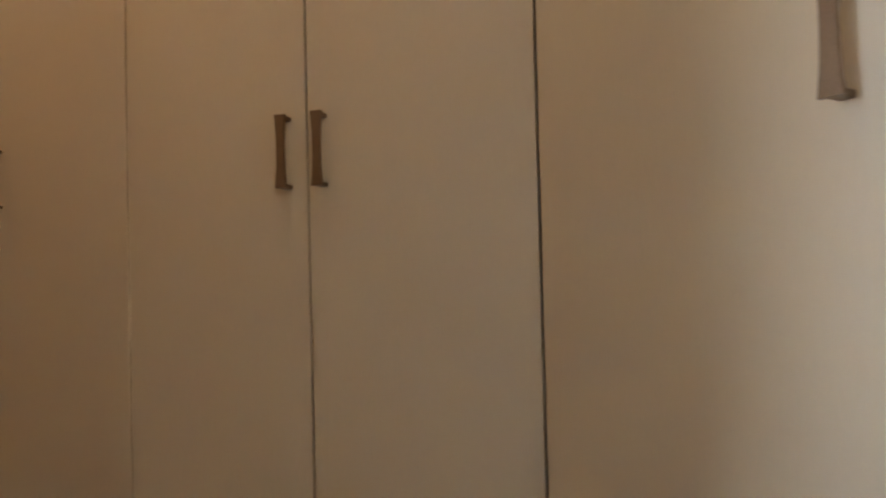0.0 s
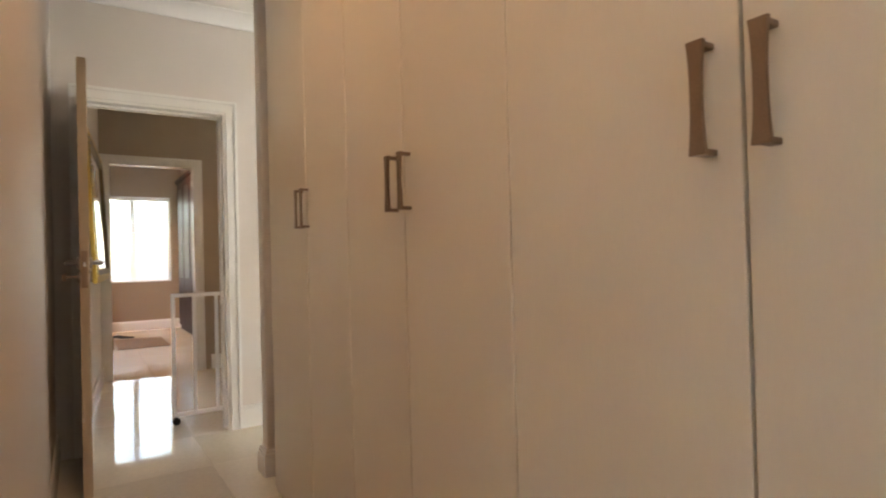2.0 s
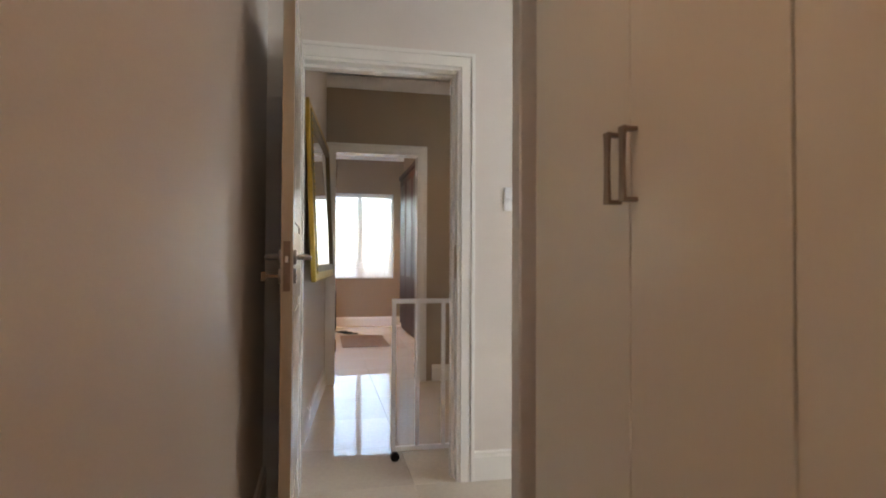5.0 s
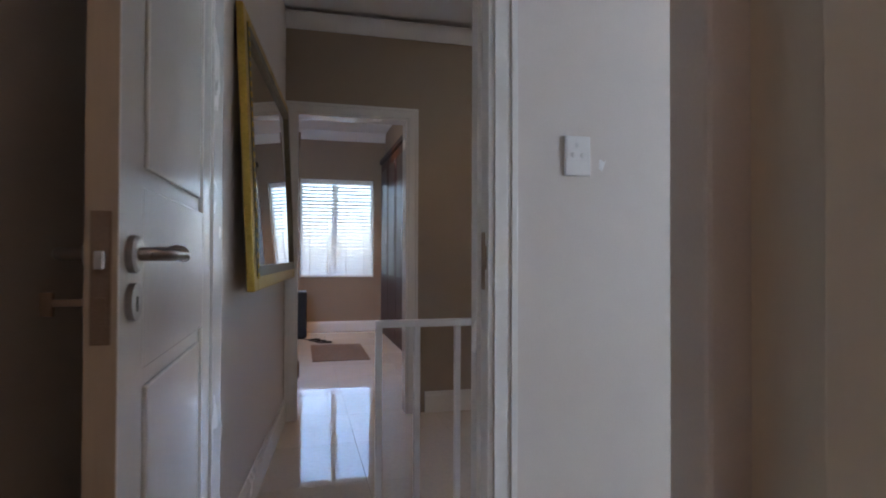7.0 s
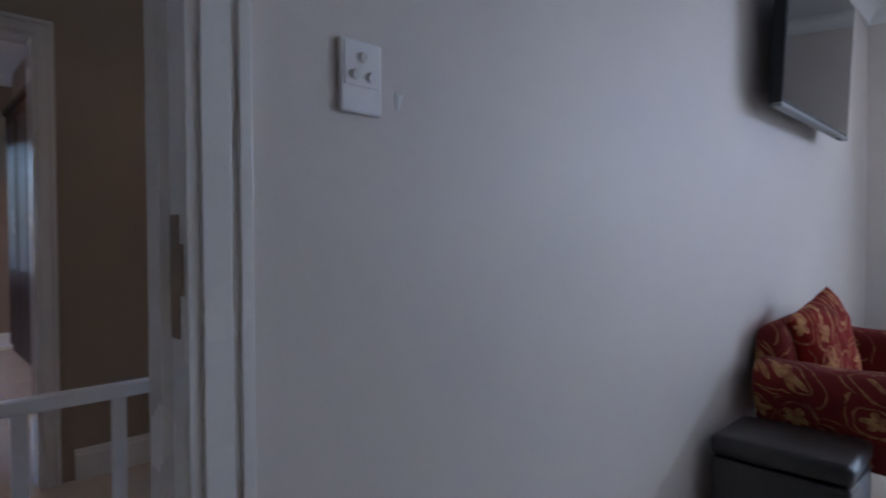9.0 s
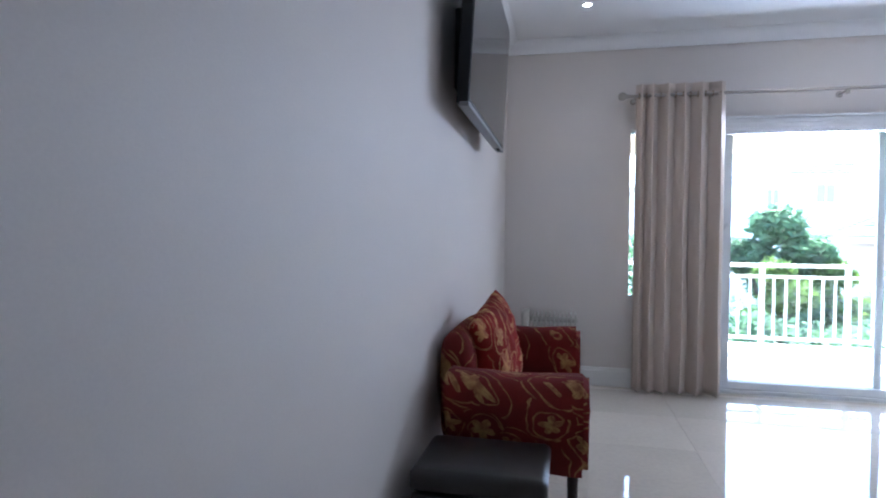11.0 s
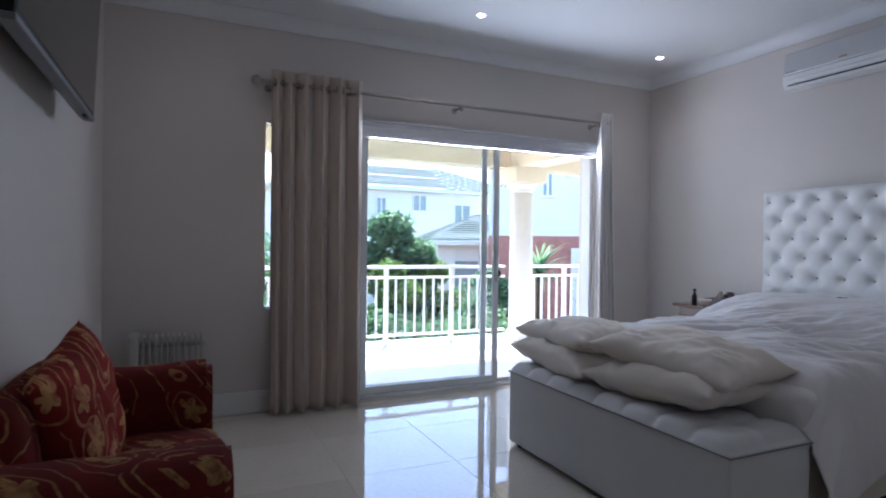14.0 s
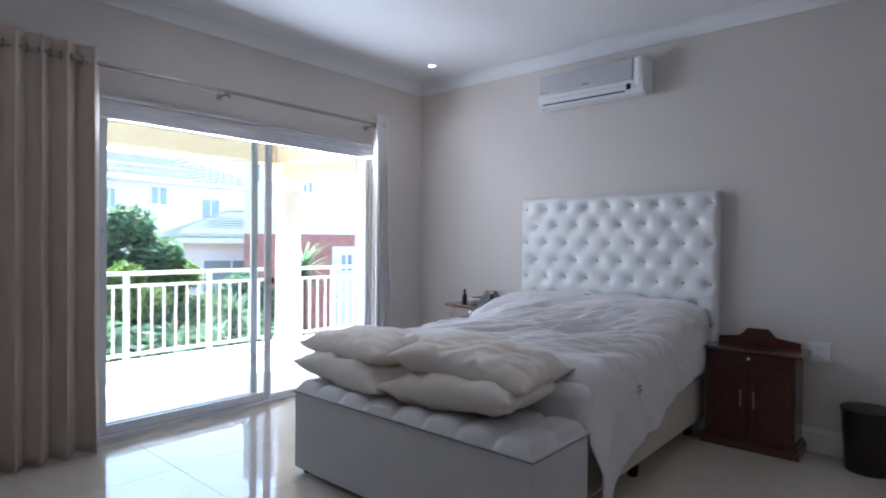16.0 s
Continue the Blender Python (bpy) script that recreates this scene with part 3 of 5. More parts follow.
# ---- sliding door, narrow window ----
def frame_bars(bm, x0, x1, z0, z1, y0, y1, w, bottom=None):
    b = w if bottom is None else bottom
    bm_box(bm, (x0, y0, z0), (x0 + w, y1, z1), 0.003)
    bm_box(bm, (x1 - w, y0, z0), (x1, y1, z1), 0.003)
    bm_box(bm, (x0 + w, y0, z1 - w), (x1 - w, y1, z1), 0.003)
    bm_box(bm, (x0 + w, y0, z0), (x1 - w, y1, z0 + b), 0.003)
    return bm


slider = thing("door_2", "white aluminium sliding door, half open to the balcony", "sliding door", ((OPEN_L + OPEN_R) / 2, NY + 0.1, 0))
slider["kind"] = "structure"
part("outer_frame", frame_bars(bmesh.new(), OPEN_L, OPEN_R, 0.0, OPEN_T, NY + 0.02, NY + 0.14, 0.03, 0.025), M["alu"], slider)
part("track", boxes(((OPEN_L + 0.03, NY + 0.045, 0.025), (OPEN_R - 0.03, NY + 0.05, 0.04)), ((OPEN_L + 0.03, NY + 0.105, 0.025), (OPEN_R - 0.03, NY + 0.11, 0.04))), M["silver_plastic"], slider, "metal door track")
pan = part("fixed_panel", frame_bars(bmesh.new(), OPEN_L + 0.03, 1.49, 0.03, OPEN_T - 0.03, NY + 0.095, NY + 0.125, 0.05, 0.055), M["alu"], slider)
pg = part("pane", boxes(((OPEN_L + 0.078, NY + 0.108, 0.083), (1.442, NY + 0.112, OPEN_T - 0.078))), M["glass"], pan)
pg.visible_shadow = False
pan = part("sliding_panel", frame_bars(bmesh.new(), OPEN_L + 0.034, 1.575, 0.03, OPEN_T - 0.03, NY + 0.04, NY + 0.07, 0.05, 0.055), M["alu"], slider)
pg = part("pane", boxes(((OPEN_L + 0.082, NY + 0.053, 0.083), (1.527, NY + 0.057, OPEN_T - 0.078))), M["glass"], pan)
pg.visible_shadow = False
hd = part("handle", boxes(((1.542, NY + 0.012, 0.86), (1.558, NY + 0.024, 1.12)), ((1.542, NY + 0.02, 0.86), (1.558, NY + 0.042, 0.885)), ((1.542, NY + 0.02, 1.095), (1.558, NY + 0.042, 1.12)), bevel=0.003), M["alu"], pan)
part("lock", boxes(((1.565, NY + 0.022, 0.90), (1.586, NY + 0.05, 0.945)), bevel=0.003), M["black"], pan, "black lock catch")
wn1 = thing("window_1", "narrow white-framed window behind the curtain", "window", (-0.12, NY + 0.1, 0.70))
wn1["kind"] = "structure"
part("frame", frame_bars(bmesh.new(), -0.345, 0.10, 0.70, 2.0, NY + 0.05, NY + 0.11, 0.012), M["alu"], wn1)
pg = part("pane", boxes(((-0.335, NY + 0.078, 0.71), (0.09, NY + 0.082, 1.99))), M["glass"], wn1)
pg.visible_shadow = False


# ---- windows of hall, far room, dressing room ----
wn2 = thing("window_2", "bright window with white venetian blind slats let down", "window", (FX, 2.58, WIN[2]))
wn2["kind"] = "structure"
wf = bmesh.new()
for y0, y1, z0, z1 in ((WIN[0], WIN[0] + 0.04, WIN[2], WIN[3]), (WIN[1] - 0.04, WIN[1], WIN[2], WIN[3]), (WIN[0] + 0.04, WIN[1] - 0.04, WIN[3] - 0.04, WIN[3]), (WIN[0] + 0.04, WIN[1] - 0.04, WIN[2], WIN[2] + 0.04), (2.52, 2.60, WIN[2] + 0.04, WIN[3] - 0.04)):
    bm_box(wf, (FX - 0.14, y0, z0), (FX - 0.09, y1, z1), 0.003)
part("window_frame", wf, M["alu"], wn2)
for y0, y1 in ((WIN[0] + 0.04, 2.52), (2.60, WIN[1] - 0.04)):
    pg = part("pane", boxes(((FX - 0.117, y0, WIN[2] + 0.04), (FX - 0.113, y1, WIN[3] - 0.04))), M["glass"], wn2)
    pg.visible_shadow = False
part("window_sill", boxes(((FX - 0.09, WIN[0], WIN[2] - 0.002), (FX + 0.02, WIN[1], WIN[2] + 0.012)), bevel=0.003), M["trim"], wn2)
blind = thing("venetian_blind", "white venetian blind let down over the window, slats half open", "blind", (FX, 2.58, WIN[2] + 0.02))
part("head_rail", boxes(((FX - 0.06, WIN[0] + 0.02, WIN[3] - 0.05), (FX - 0.01, WIN[1] - 0.02, WIN[3] - 0.005)), bevel=0.003), M["slat"], blind)
n_slat = 27
slat_me = None
for i in range(n_slat):
    z = WIN[2] + 0.035 + i * (WIN[3] - WIN[2] - 0.10) / (n_slat - 1)
    if slat_me is None:
        bm = bmesh.new()
        bm_box(bm, (-0.028, WIN[0] + 0.025, -0.0012), (0.028, WIN[1] - 0.025, 0.0012))
        s = part("slat", bm, M["slat_thin"], blind)
        slat_me = s.data
    else:
        s = new("slat", slat_me)
        s.parent, s.matrix_parent_inverse = blind, blind.matrix_basis.inverted()
    s.matrix_basis = pose(FX - 0.035, 0, z, 0, 59, 0)
part("bottom_rail", boxes(((FX - 0.055, WIN[0] + 0.025, WIN[2] + 0.014), (FX - 0.015, WIN[1] - 0.025, WIN[2] + 0.027)), bevel=0.003), M["slat"], blind)
for y in (2.2, 2.45, 2.72, 2.97):
    part("ladder_cord", boxes(((FX - 0.010, y - 0.004, WIN[2] + 0.02), (FX - 0.008, y + 0.004, WIN[3] - 0.05))), M["slat"], blind)
wn3 = thing("window_3", "small bright window in the hall wall", "window", (HX - 0.06, 3.65, 0.82))
wn3["kind"] = "structure"
wf = bmesh.new()
for y0, y1, z0, z1 in ((3.31, 3.34, 0.82, 1.62), (3.97, 4.0, 0.82, 1.62), (3.34, 3.97, 0.82, 0.85), (3.34, 3.97, 1.59, 1.62)):
    bm_box(wf, (HX - 0.09, y0, z0), (HX - 0.05, y1, z1), 0.003)
part("window_frame", wf, M["alu"], wn3)
pg = part("pane", boxes(((HX - 0.072, 3.34, 0.85), (HX - 0.068, 3.97, 1.59))), M["glass"], wn3)
pg.visible_shadow = False
wn4 = thing("window_4", "plain window of the dressing room", "window", (BATH_W - 0.08, 0.1, 0.9))
wn4["kind"] = "structure"
wf = bmesh.new()
for y0, y1, z0, z1 in ((-0.5, -0.46, 0.9, 2.1), (0.66, 0.7, 0.9, 2.1), (-0.46, 0.66, 0.9, 0.94), (-0.46, 0.66, 2.06, 2.1)):
    bm_box(wf, (BATH_W - 0.10, y0, z0), (BATH_W - 0.05, y1, z1), 0.003)
part("window_frame", wf, M["alu"], wn4)

# ---- wardrobes ----
def bow_handle(bm, x, z0, z1, y, out=0.034):
    """A flat strap pull, wider at its feet, standing off the door at y towards -y."""
    w0, w1, n = 0.0125, 0.0085, 12
    prev = None
    for i in range(n + 1):
        t = i / n
        z = z0 + (z1 - z0) * t
        w = w1 + (w0 - w1) * abs(2 * t - 1) ** 2.5
        d = 0.006 + 0.001 * abs(2 * t - 1)
        ring = [bm.verts.new(c) for c in ((x - w, y - out, z), (x + w, y - out, z), (x + w, y - out + d, z), (x - w, y - out + d, z))]
        if prev:
            for k in range(4):
                bm.faces.new((prev[k], prev[(k + 1) % 4], ring[(k + 1) % 4], ring[k]))
        else:
            bm.faces.new(list(reversed(ring)))
        prev = ring
    bm.faces.new(prev)
    for za, zb in ((z0, z0 + 0.009), (z1 - 0.009, z1)):
        bm_box(bm, (x - 0.0085, y - out + 0.005, za), (x + 0.0085, y, zb), 0.002)
    return bm


def wardrobe(x0, x1, seam, m, depth, hinge_gap=0.0028, doors=None, handles=None, foot=True, label="", group="built-in wardrobes"):
    """A built-in unit whose fronts lie in the plane y = 0 of m, from x0 to x1, with flush slab doors meeting at seam."""
    e = thing("wardrobe_unit", label or "tall cream lacquered built-in wardrobe with slab doors and nickel pulls", "wardrobe", m @ Vector(((x0 + x1) / 2, 0.3, 0)), group)
    rot = m
    top = CZ - 0.002

    def put(name, bm, material, parent, lab="", smooth=False):
        bmesh.ops.transform(bm, matrix=rot, verts=bm.verts)
        return part(name, bm, material, parent, lab, smooth)
    put("body", boxes(((x0 + 0.002, 0.0225, 0.0), (x1 - 0.002, depth, top))), M["ward_gap"], e, "dark carcass behind the doors")
    spans = [(x0, seam), (seam, x1)] if seam is not None else [(x0, x1)]
    for k, (a, b) in enumerate(spans):
        dr = put("door", boxes(((a + hinge_gap, 0.0, 0.012), (b - hinge_gap, 0.021, top - 0.004)), bevel=0.0018), M["ward"], e)
        hx = (b - 0.043 if k == 0 else a + 0.040) if handles is None else handles[k]
        hb = bow_handle(bmesh.new(), hx, 1.213, 1.366, 0.0)
        put("handle", hb, M["nickel"], dr, "brushed nickel strap handle")
    return e


# along the run, distance is measured from the dark corner gap towards -x
wardrobe(-0.98, -0.008, -0.493, RUN, 0.56, handles=(-0.538, -0.453))
wardrobe(-1.84, -0.98, -1.435, RUN, 0.54, handles=(-1.476, -1.402))
wardrobe(-2.60, -1.84, -2.265, RUN, 0.50, handles=(-2.305, -2.240))
filler = tagged(mesh_object("wardrobe_filler", boxes(((-2.83, 0.004, 0.0), (-2.604, 0.05, CZ - 0.004)), bevel=0.002), M["ward"]), "cream lacquered filler strip at the wardrobe's end", "filler strip", kind="structure")
filler.matrix_basis = RUN
# strip added behind the corner gap, so that its line isn't black
corner_gap_backing = tagged(mesh_object("corner_gap_backing", boxes(((-0.0078, 0.008, 0.0), (0.004, 0.02, CZ - 0.006))), M["ward"]), "cream strip added behind the wardrobe corner gap to lighten it", "filler strip", kind="structure")
corner_gap_backing.matrix_basis = RUN
gap_back = structure("wardrobe_recess", boxes(((-0.329, 2.669, 0), (-0.02, 3.12, CZ - 0.004))), M["ward"], "cream recess side beside the wardrobe", "recess")
CORNER = pose(2.672, 2.535, 0, 0, 0, -45)
wardrobe(0.004, 0.570, None, CORNER, 0.30, handles=(0.520,), label="cream lacquered corner wardrobe with one diagonal door")
EAST = pose(3.094, 2.12, 0, 0, 0, -90)
wardrobe(0.004, 1.0, 0.5, EAST, 0.55, label="tall cream lacquered wardrobe in the dressing room")
wardrobe(1.004, 2.0, 1.5, EAST, 0.55, label="tall cream lacquered wardrobe in the dressing room")

# ---- switch, chip in the plaster ----
sw = thing("light_switch", "white three-rocker switch plate on the grey wall", "light switch", (WX, 2.89, 1.40))
plate = part("plate", boxes(((WX, 2.849, 1.344), (WX + 0.011, 2.934, 1.465)), bevel=0.004), M["plastic"], sw)
part("inset", boxes(((WX + 0.010, 2.856, 1.388), (WX + 0.0125, 2.927, 1.459)), bevel=0.001), M["plastic"], sw)
for y, z in ((2.892, 1.437), (2.876, 1.406), (2.908, 1.406)):
    part("rocker", bm_cyl(bm_cyl(bmesh.new(), (WX + 0.012, y, z), (WX + 0.014, y, z), 0.0095, seg=20), (WX + 0.014, y, z), (WX + 0.018, y, z - 0.001), 0.008, 0.007, seg=20), M["plastic"], sw)
chip = thing("plaster_patch", "small white patch where the wall paint is chipped", "wall patch", (WX, 2.979, 1.38))
part("patch", grid(6, 6, lambda u, v: (WX + 0.0022 * math.sin(math.pi * u) * math.sin(math.pi * v), 2.968 + 0.022 * u * (0.6 + 0.5 * v), 1.365 + 0.03 * v + 0.004 * math.sin(7 * u))), M["ceiling"], chip)

# ---- hall: mirror, gate, far room ----
mir = thing("wall_mirror", "large mirror in a carved gilt frame on the hall wall", "mirror", HALL @ Vector((-1.2, 0.0, 1.5)))
MX0, MX1, MZ0, MZ1 = -0.50, -2.05, 0.962, 2.045


def hall_part(name, bm, material, parent, lab="", smooth=False):
    for v in bm.verts:                            # the mirror hangs with its lower edge out from the wall
        v.co.y += 0.05 * (MZ1 - v.co.z) / (MZ1 - MZ0)
    return part(name, along_hall(bm), material, parent, lab, smooth)


W = 0.085
fr = bmesh.new()
for x0, x1, z0, z1 in ((MX1, MX1 + W, MZ0, MZ1), (MX0 - W, MX0, MZ0, MZ1), (MX1 + W, MX0 - W, MZ0, MZ0 + W), (MX1 + W, MX0 - W, MZ1 - W, MZ1)):
    bm_box(fr, (x0, 0.004, z0), (x1, 0.034, z1), 0.006)
gilt = hall_part("frame", fr, M["gold"], mir, "gilt carved frame")
fr = bmesh.new()
for x0, x1, z0, z1 in ((MX1 + 0.055, MX1 + W + 0.012, MZ0 + 0.055, MZ1 - 0.055), (MX0 - W - 0.012, MX0 - 0.055, MZ0 + 0.055, MZ1 - 0.055), (MX1 + W + 0.012, MX0 - W - 0.012, MZ0 + 0.055, MZ0 + W + 0.012), (MX1 + W + 0.012, MX0 - W - 0.012, MZ1 - W - 0.012, MZ1 - 0.055)):
    bm_box(fr, (x0, 0.020, z0), (x1, 0.040, z1), 0.004)
hall_part("inner_bead", fr, M["bevel"], mir, "dark bronzed inner moulding")
for i in range(26):                               # carved leaves along the frame
    t = i / 25
    for x in (MX0 - 0.066,):
        bm = bmesh.new()
        bmesh.ops.create_icosphere(bm, subdivisions=1, radius=0.014, matrix=Matrix.Translation((x, 0.038, MZ0 + 0.06 + t * (MZ1 - MZ0 - 0.12))) @ Matrix.Diagonal((0.8, 0.5, 1.2, 1)))
        hall_part("carved_leaf", bm, M["gold"], gilt, smooth=True)
hall_part("glass", boxes(((MX1 + W, 0.018, MZ0 + W), (MX0 - W, 0.024, MZ1 - W))), M["mirror"], mir, "silvered mirror glass")

gate = thing("stair_gate", "low white painted metal gate on a caster beside the door frame", "gate", (-1.60, 2.53, 0))
GX = -1.60
part("top_rail", boxes(((GX - 0.012, 2.325, 0.856), (GX + 0.012, 2.74, 0.881)), bevel=0.003), M["rail"], gate)
part("bottom_rail", boxes(((GX - 0.012, 2.325, 0.055), (GX + 0.012, 2.74, 0.08)), bevel=0.003), M["rail"], gate)
for y in (2.325, 2.456, 2.600, 2.718):
    part("bar", boxes(((GX - 0.009, y, 0.078), (GX + 0.009, y + 0.022, 0.858)), bevel=0.003), M["rail"], gate)
caster = part("caster", bm_cyl(cyl((GX - 0.012, 2.345, 0.024), (GX + 0.012, 2.345, 0.024), 0.024, seg=20), (GX, 2.345, 0.03), (GX, 2.345, 0.06), 0.008, seg=10), M["black"], gate, "black rubber caster wheel")

dw = thing("dark_wardrobe", "dark brown veneered wardrobe with black glass panels", "wardrobe", (-6.7, 3.24, 0))
part("body", boxes(((-7.75, 3.215, 0.0), (-5.2, 3.28, 2.4)), ((-7.78, 3.17, 2.4), (-5.15, 3.28, 2.46)), bevel=0.004), M["wenge"], dw)
for i in range(4):
    x0 = -7.74 + i * 0.635
    d = part("door", boxes(((x0 + 0.003, 3.19, 0.08), (x0 + 0.628, 3.214, 2.39)), bevel=0.003), M["wenge"], dw)
    part("panel", boxes(((x0 + 0.09, 3.186, 0.85), (x0 + 0.54, 3.1895, 2.28))), M["smoked"], d, "black glass inset panel")
    part("handle", bow_handle(bmesh.new(), x0 + 0.05 if i % 2 else x0 + 0.58, 1.2, 1.42, 3.19, 0.03), M["chrome"], d, "chrome handle")
rug = thing("rug", "small brown woven rug on the tiles", "rug", (-6.2, 2.5, 0))
part("mat", grid(24, 12, lambda u, v: (-6.78 + 1.08 * u, 2.2 + 0.6 * v, 0.009 + 0.002 * math.sin(40 * u) * math.sin(23 * v))), M["rug"], rug)
part("backing", boxes(((-6.78, 2.2, 0.0), (-5.70, 2.8, 0.0075)), bevel=0.002), M["rug"], rug)
spk = thing("floor_speaker", "black box-shaped floor speaker in the far room", "speaker", (-7.5, 2.05, 0))
part("cabinet", boxes(((-7.65, 1.85, 0.02), (-7.35, 2.16, 0.62)), bevel=0.01), M["black"], spk)
part("foot", boxes(((-7.62, 1.88, 0.0), (-7.38, 2.13, 0.02))), M["black"], spk)
cable = thing("power_cable", "loose black cable curled on the floor", "cable", (-7.3, 2.2, 0))
bm = bmesh.new()
pts = [Vector((-7.35 + 0.02 * i + 0.08 * math.sin(i * 0.9), 2.12 + 0.18 * math.sin(i * 0.45) ** 2 + 0.01 * i, 0.006)) for i in range(22)]
for a, b in zip(pts, pts[1:]):
    bm_cyl(bm, a, b, 0.006, seg=6)
part("lead", bm, M["black"], cable)

# ---- television ----
tv = thing("television", "black flat television hung high on the grey wall", "television", (WX, 5.35, 1.95))
TY0, TY1, TZ0, TZ1, TX = 4.80, 5.975, 1.648, 2.335, WX + 0.125
tl = pose(TX, (TY0 + TY1) / 2, TZ0, 0, 2.5, 0)


def tv_part(name, bm, material, parent, lab=""):
    bmesh.ops.transform(bm, matrix=tl, verts=bm.verts)
    return part(name, bm, material, parent, lab)


hw, hh = (TY1 - TY0) / 2, TZ1 - TZ0
body = tv_part("casing", boxes(((-0.048, -hw, 0), (0, hw, hh)), ((-0.078, -hw * 0.75, 0.06), (-0.045, hw * 0.75, hh * 0.75)), bevel=0.006), M["black"], tv)
tv_part("screen", boxes(((0.0, -hw + 0.014, 0.022), (0.0015, hw - 0.014, hh - 0.014))), M["screen"], tv, "dark glossy screen")
tv_part("lower_trim", boxes(((-0.036, -hw - 0.001, -0.008), (0.003, hw + 0.001, 0.010)), bevel=0.004), M["tv_trim"], tv, "silver lower edge")
tv_part("sensor", boxes(((-0.02, hw - 0.16, -0.016), (-0.004, hw - 0.10, -0.007)), bevel=0.003), M["black"], tv)
part("bracket", boxes(((WX, 5.15, 1.80), (WX + 0.056, 5.60, 2.15)), bevel=0.004), M["black"], tv)


# ---- armchair, cushion, ottoman ----
def soft_block(lo, hi, puff, cuts=8, r=0.04, seed=1.0, crumple=0.006):
    """A stuffed block: rounded box whose faces swell, lightly uneven."""
    bm = bmesh.new()
    bm_box(bm, lo, hi, r, 3)
    bmesh.ops.subdivide_edges(bm, edges=[e for e in bm.edges if e.calc_length() > 0.12], cuts=cuts, use_grid_fill=True)
    c = [(a + b) / 2 for a, b in zip(lo, hi)]
    h = [(b - a) / 2 for a, b in zip(lo, hi)]
    for v in bm.verts:
        q = [(v.co[i] - c[i]) / h[i] for i in range(3)]
        for i in range(3):
            j, k = (i + 1) % 3, (i + 2) % 3
            if abs(q[i]) > 0.7:
                v.co[i] += math.copysign(puff[i] * (1 - q[j] ** 2) * (1 - q[k] ** 2), q[i])
        v.co += Vector((fluff(v.co, crumple, 9, seed), fluff(v.co, crumple, 9, seed + 3), fluff(v.co, crumple, 9, seed + 7)))
    return bm


def arm_block(y0, y1, x0, x1, top, tuck=0.0):
    """A sofa arm with a rounded, slightly scooped top that drops at the front."""
    def sec(u):
        x = x0 + (x1 - x0) * u
        t = top - 0.05 * max(0, u - 0.75) ** 2 * 16 * 0.06 - 0.012 * math.sin(math.pi * u)
        return x, t
    bm = bmesh.new()
    prev = None
    n = 22
    for i in range(n + 1):
        x, t = sec(i / n)
        ring = []
        prof = [(y0 + tuck, 0.345), (y0 + tuck, t - 0.20), (y0 + tuck * 0.25, t - 0.12), (y0, t - 0.07), (y0 + 0.012, t - 0.03), (y0 + 0.045, t - 0.005), ((y0 + y1) / 2, t), (y1 - 0.045, t - 0.005), (y1 - 0.012, t - 0.03), (y1, t - 0.07), (y1, 0.345)]
        for y, z in prof:
            p = Vector((x, y, z))
            p += Vector((0, fluff(p, 0.006, 8, 2), fluff(p, 0.005, 8, 5)))
            ring.append(bm.verts.new(p))
        if prev:
            for k in range(len(ring)):
                bm.faces.new((prev[k], prev[(k + 1) % len(ring)], ring[(k + 1) % len(ring)], ring[k]))
        else:
            bm.faces.new(list(reversed(ring)))
        prev = ring
    bm.faces.new(prev)
    bmesh.ops.bevel(bm, geom=[e for e in bm.edges if all(abs(v.co.x - x1) < 0.002 for v in e.verts)], offset=0.02, segments=2, affect="EDGES")
    return bm


SX0, SX1, SA, SB = -1.235, -0.685, 4.60, 5.67
sofa = thing("armchair", "wide red damask armchair with ochre leaf pattern on dark legs", "armchair", (-0.96, 5.13, 0))
part("arm", arm_block(SA, SA + 0.24, SX0 + 0.06, SX1, 0.672, 0.05), M["damask"], sofa, smooth=True)
part("arm", arm_block(SB - 0.19, SB, SX0 + 0.03, SX1 - 0.01, 0.715), M["damask"], sofa, smooth=True)
part("backrest", soft_block((SX0, SA + 0.20, 0.36), (SX0 + 0.12, SB - 0.19, 0.775), (0.02, 0, 0.02), r=0.05, seed=4), M["damask"], sofa, smooth=True)
part("seat_base", boxes(((SX0 + 0.13, SA + 0.235, 0.35), (SX1 - 0.015, SB - 0.185, 0.40)), bevel=0.012), M["damask"], sofa)
part("seat_cushion", soft_block((SX0 + 0.135, SA + 0.24, 0.40), (SX1 + 0.008, SB - 0.19, 0.495), (0.012, 0.0, 0.022), r=0.04, seed=7), M["damask"], sofa, smooth=True)
for x in (SX0 + 0.08, SX1 - 0.05):
    for y in (SA + 0.09, SB - 0.08):
        part("leg", cyl((x, y, 0.0), (x, y, 0.36), 0.013, 0.020, seg=14), M["wenge"], sofa, "dark turned leg")


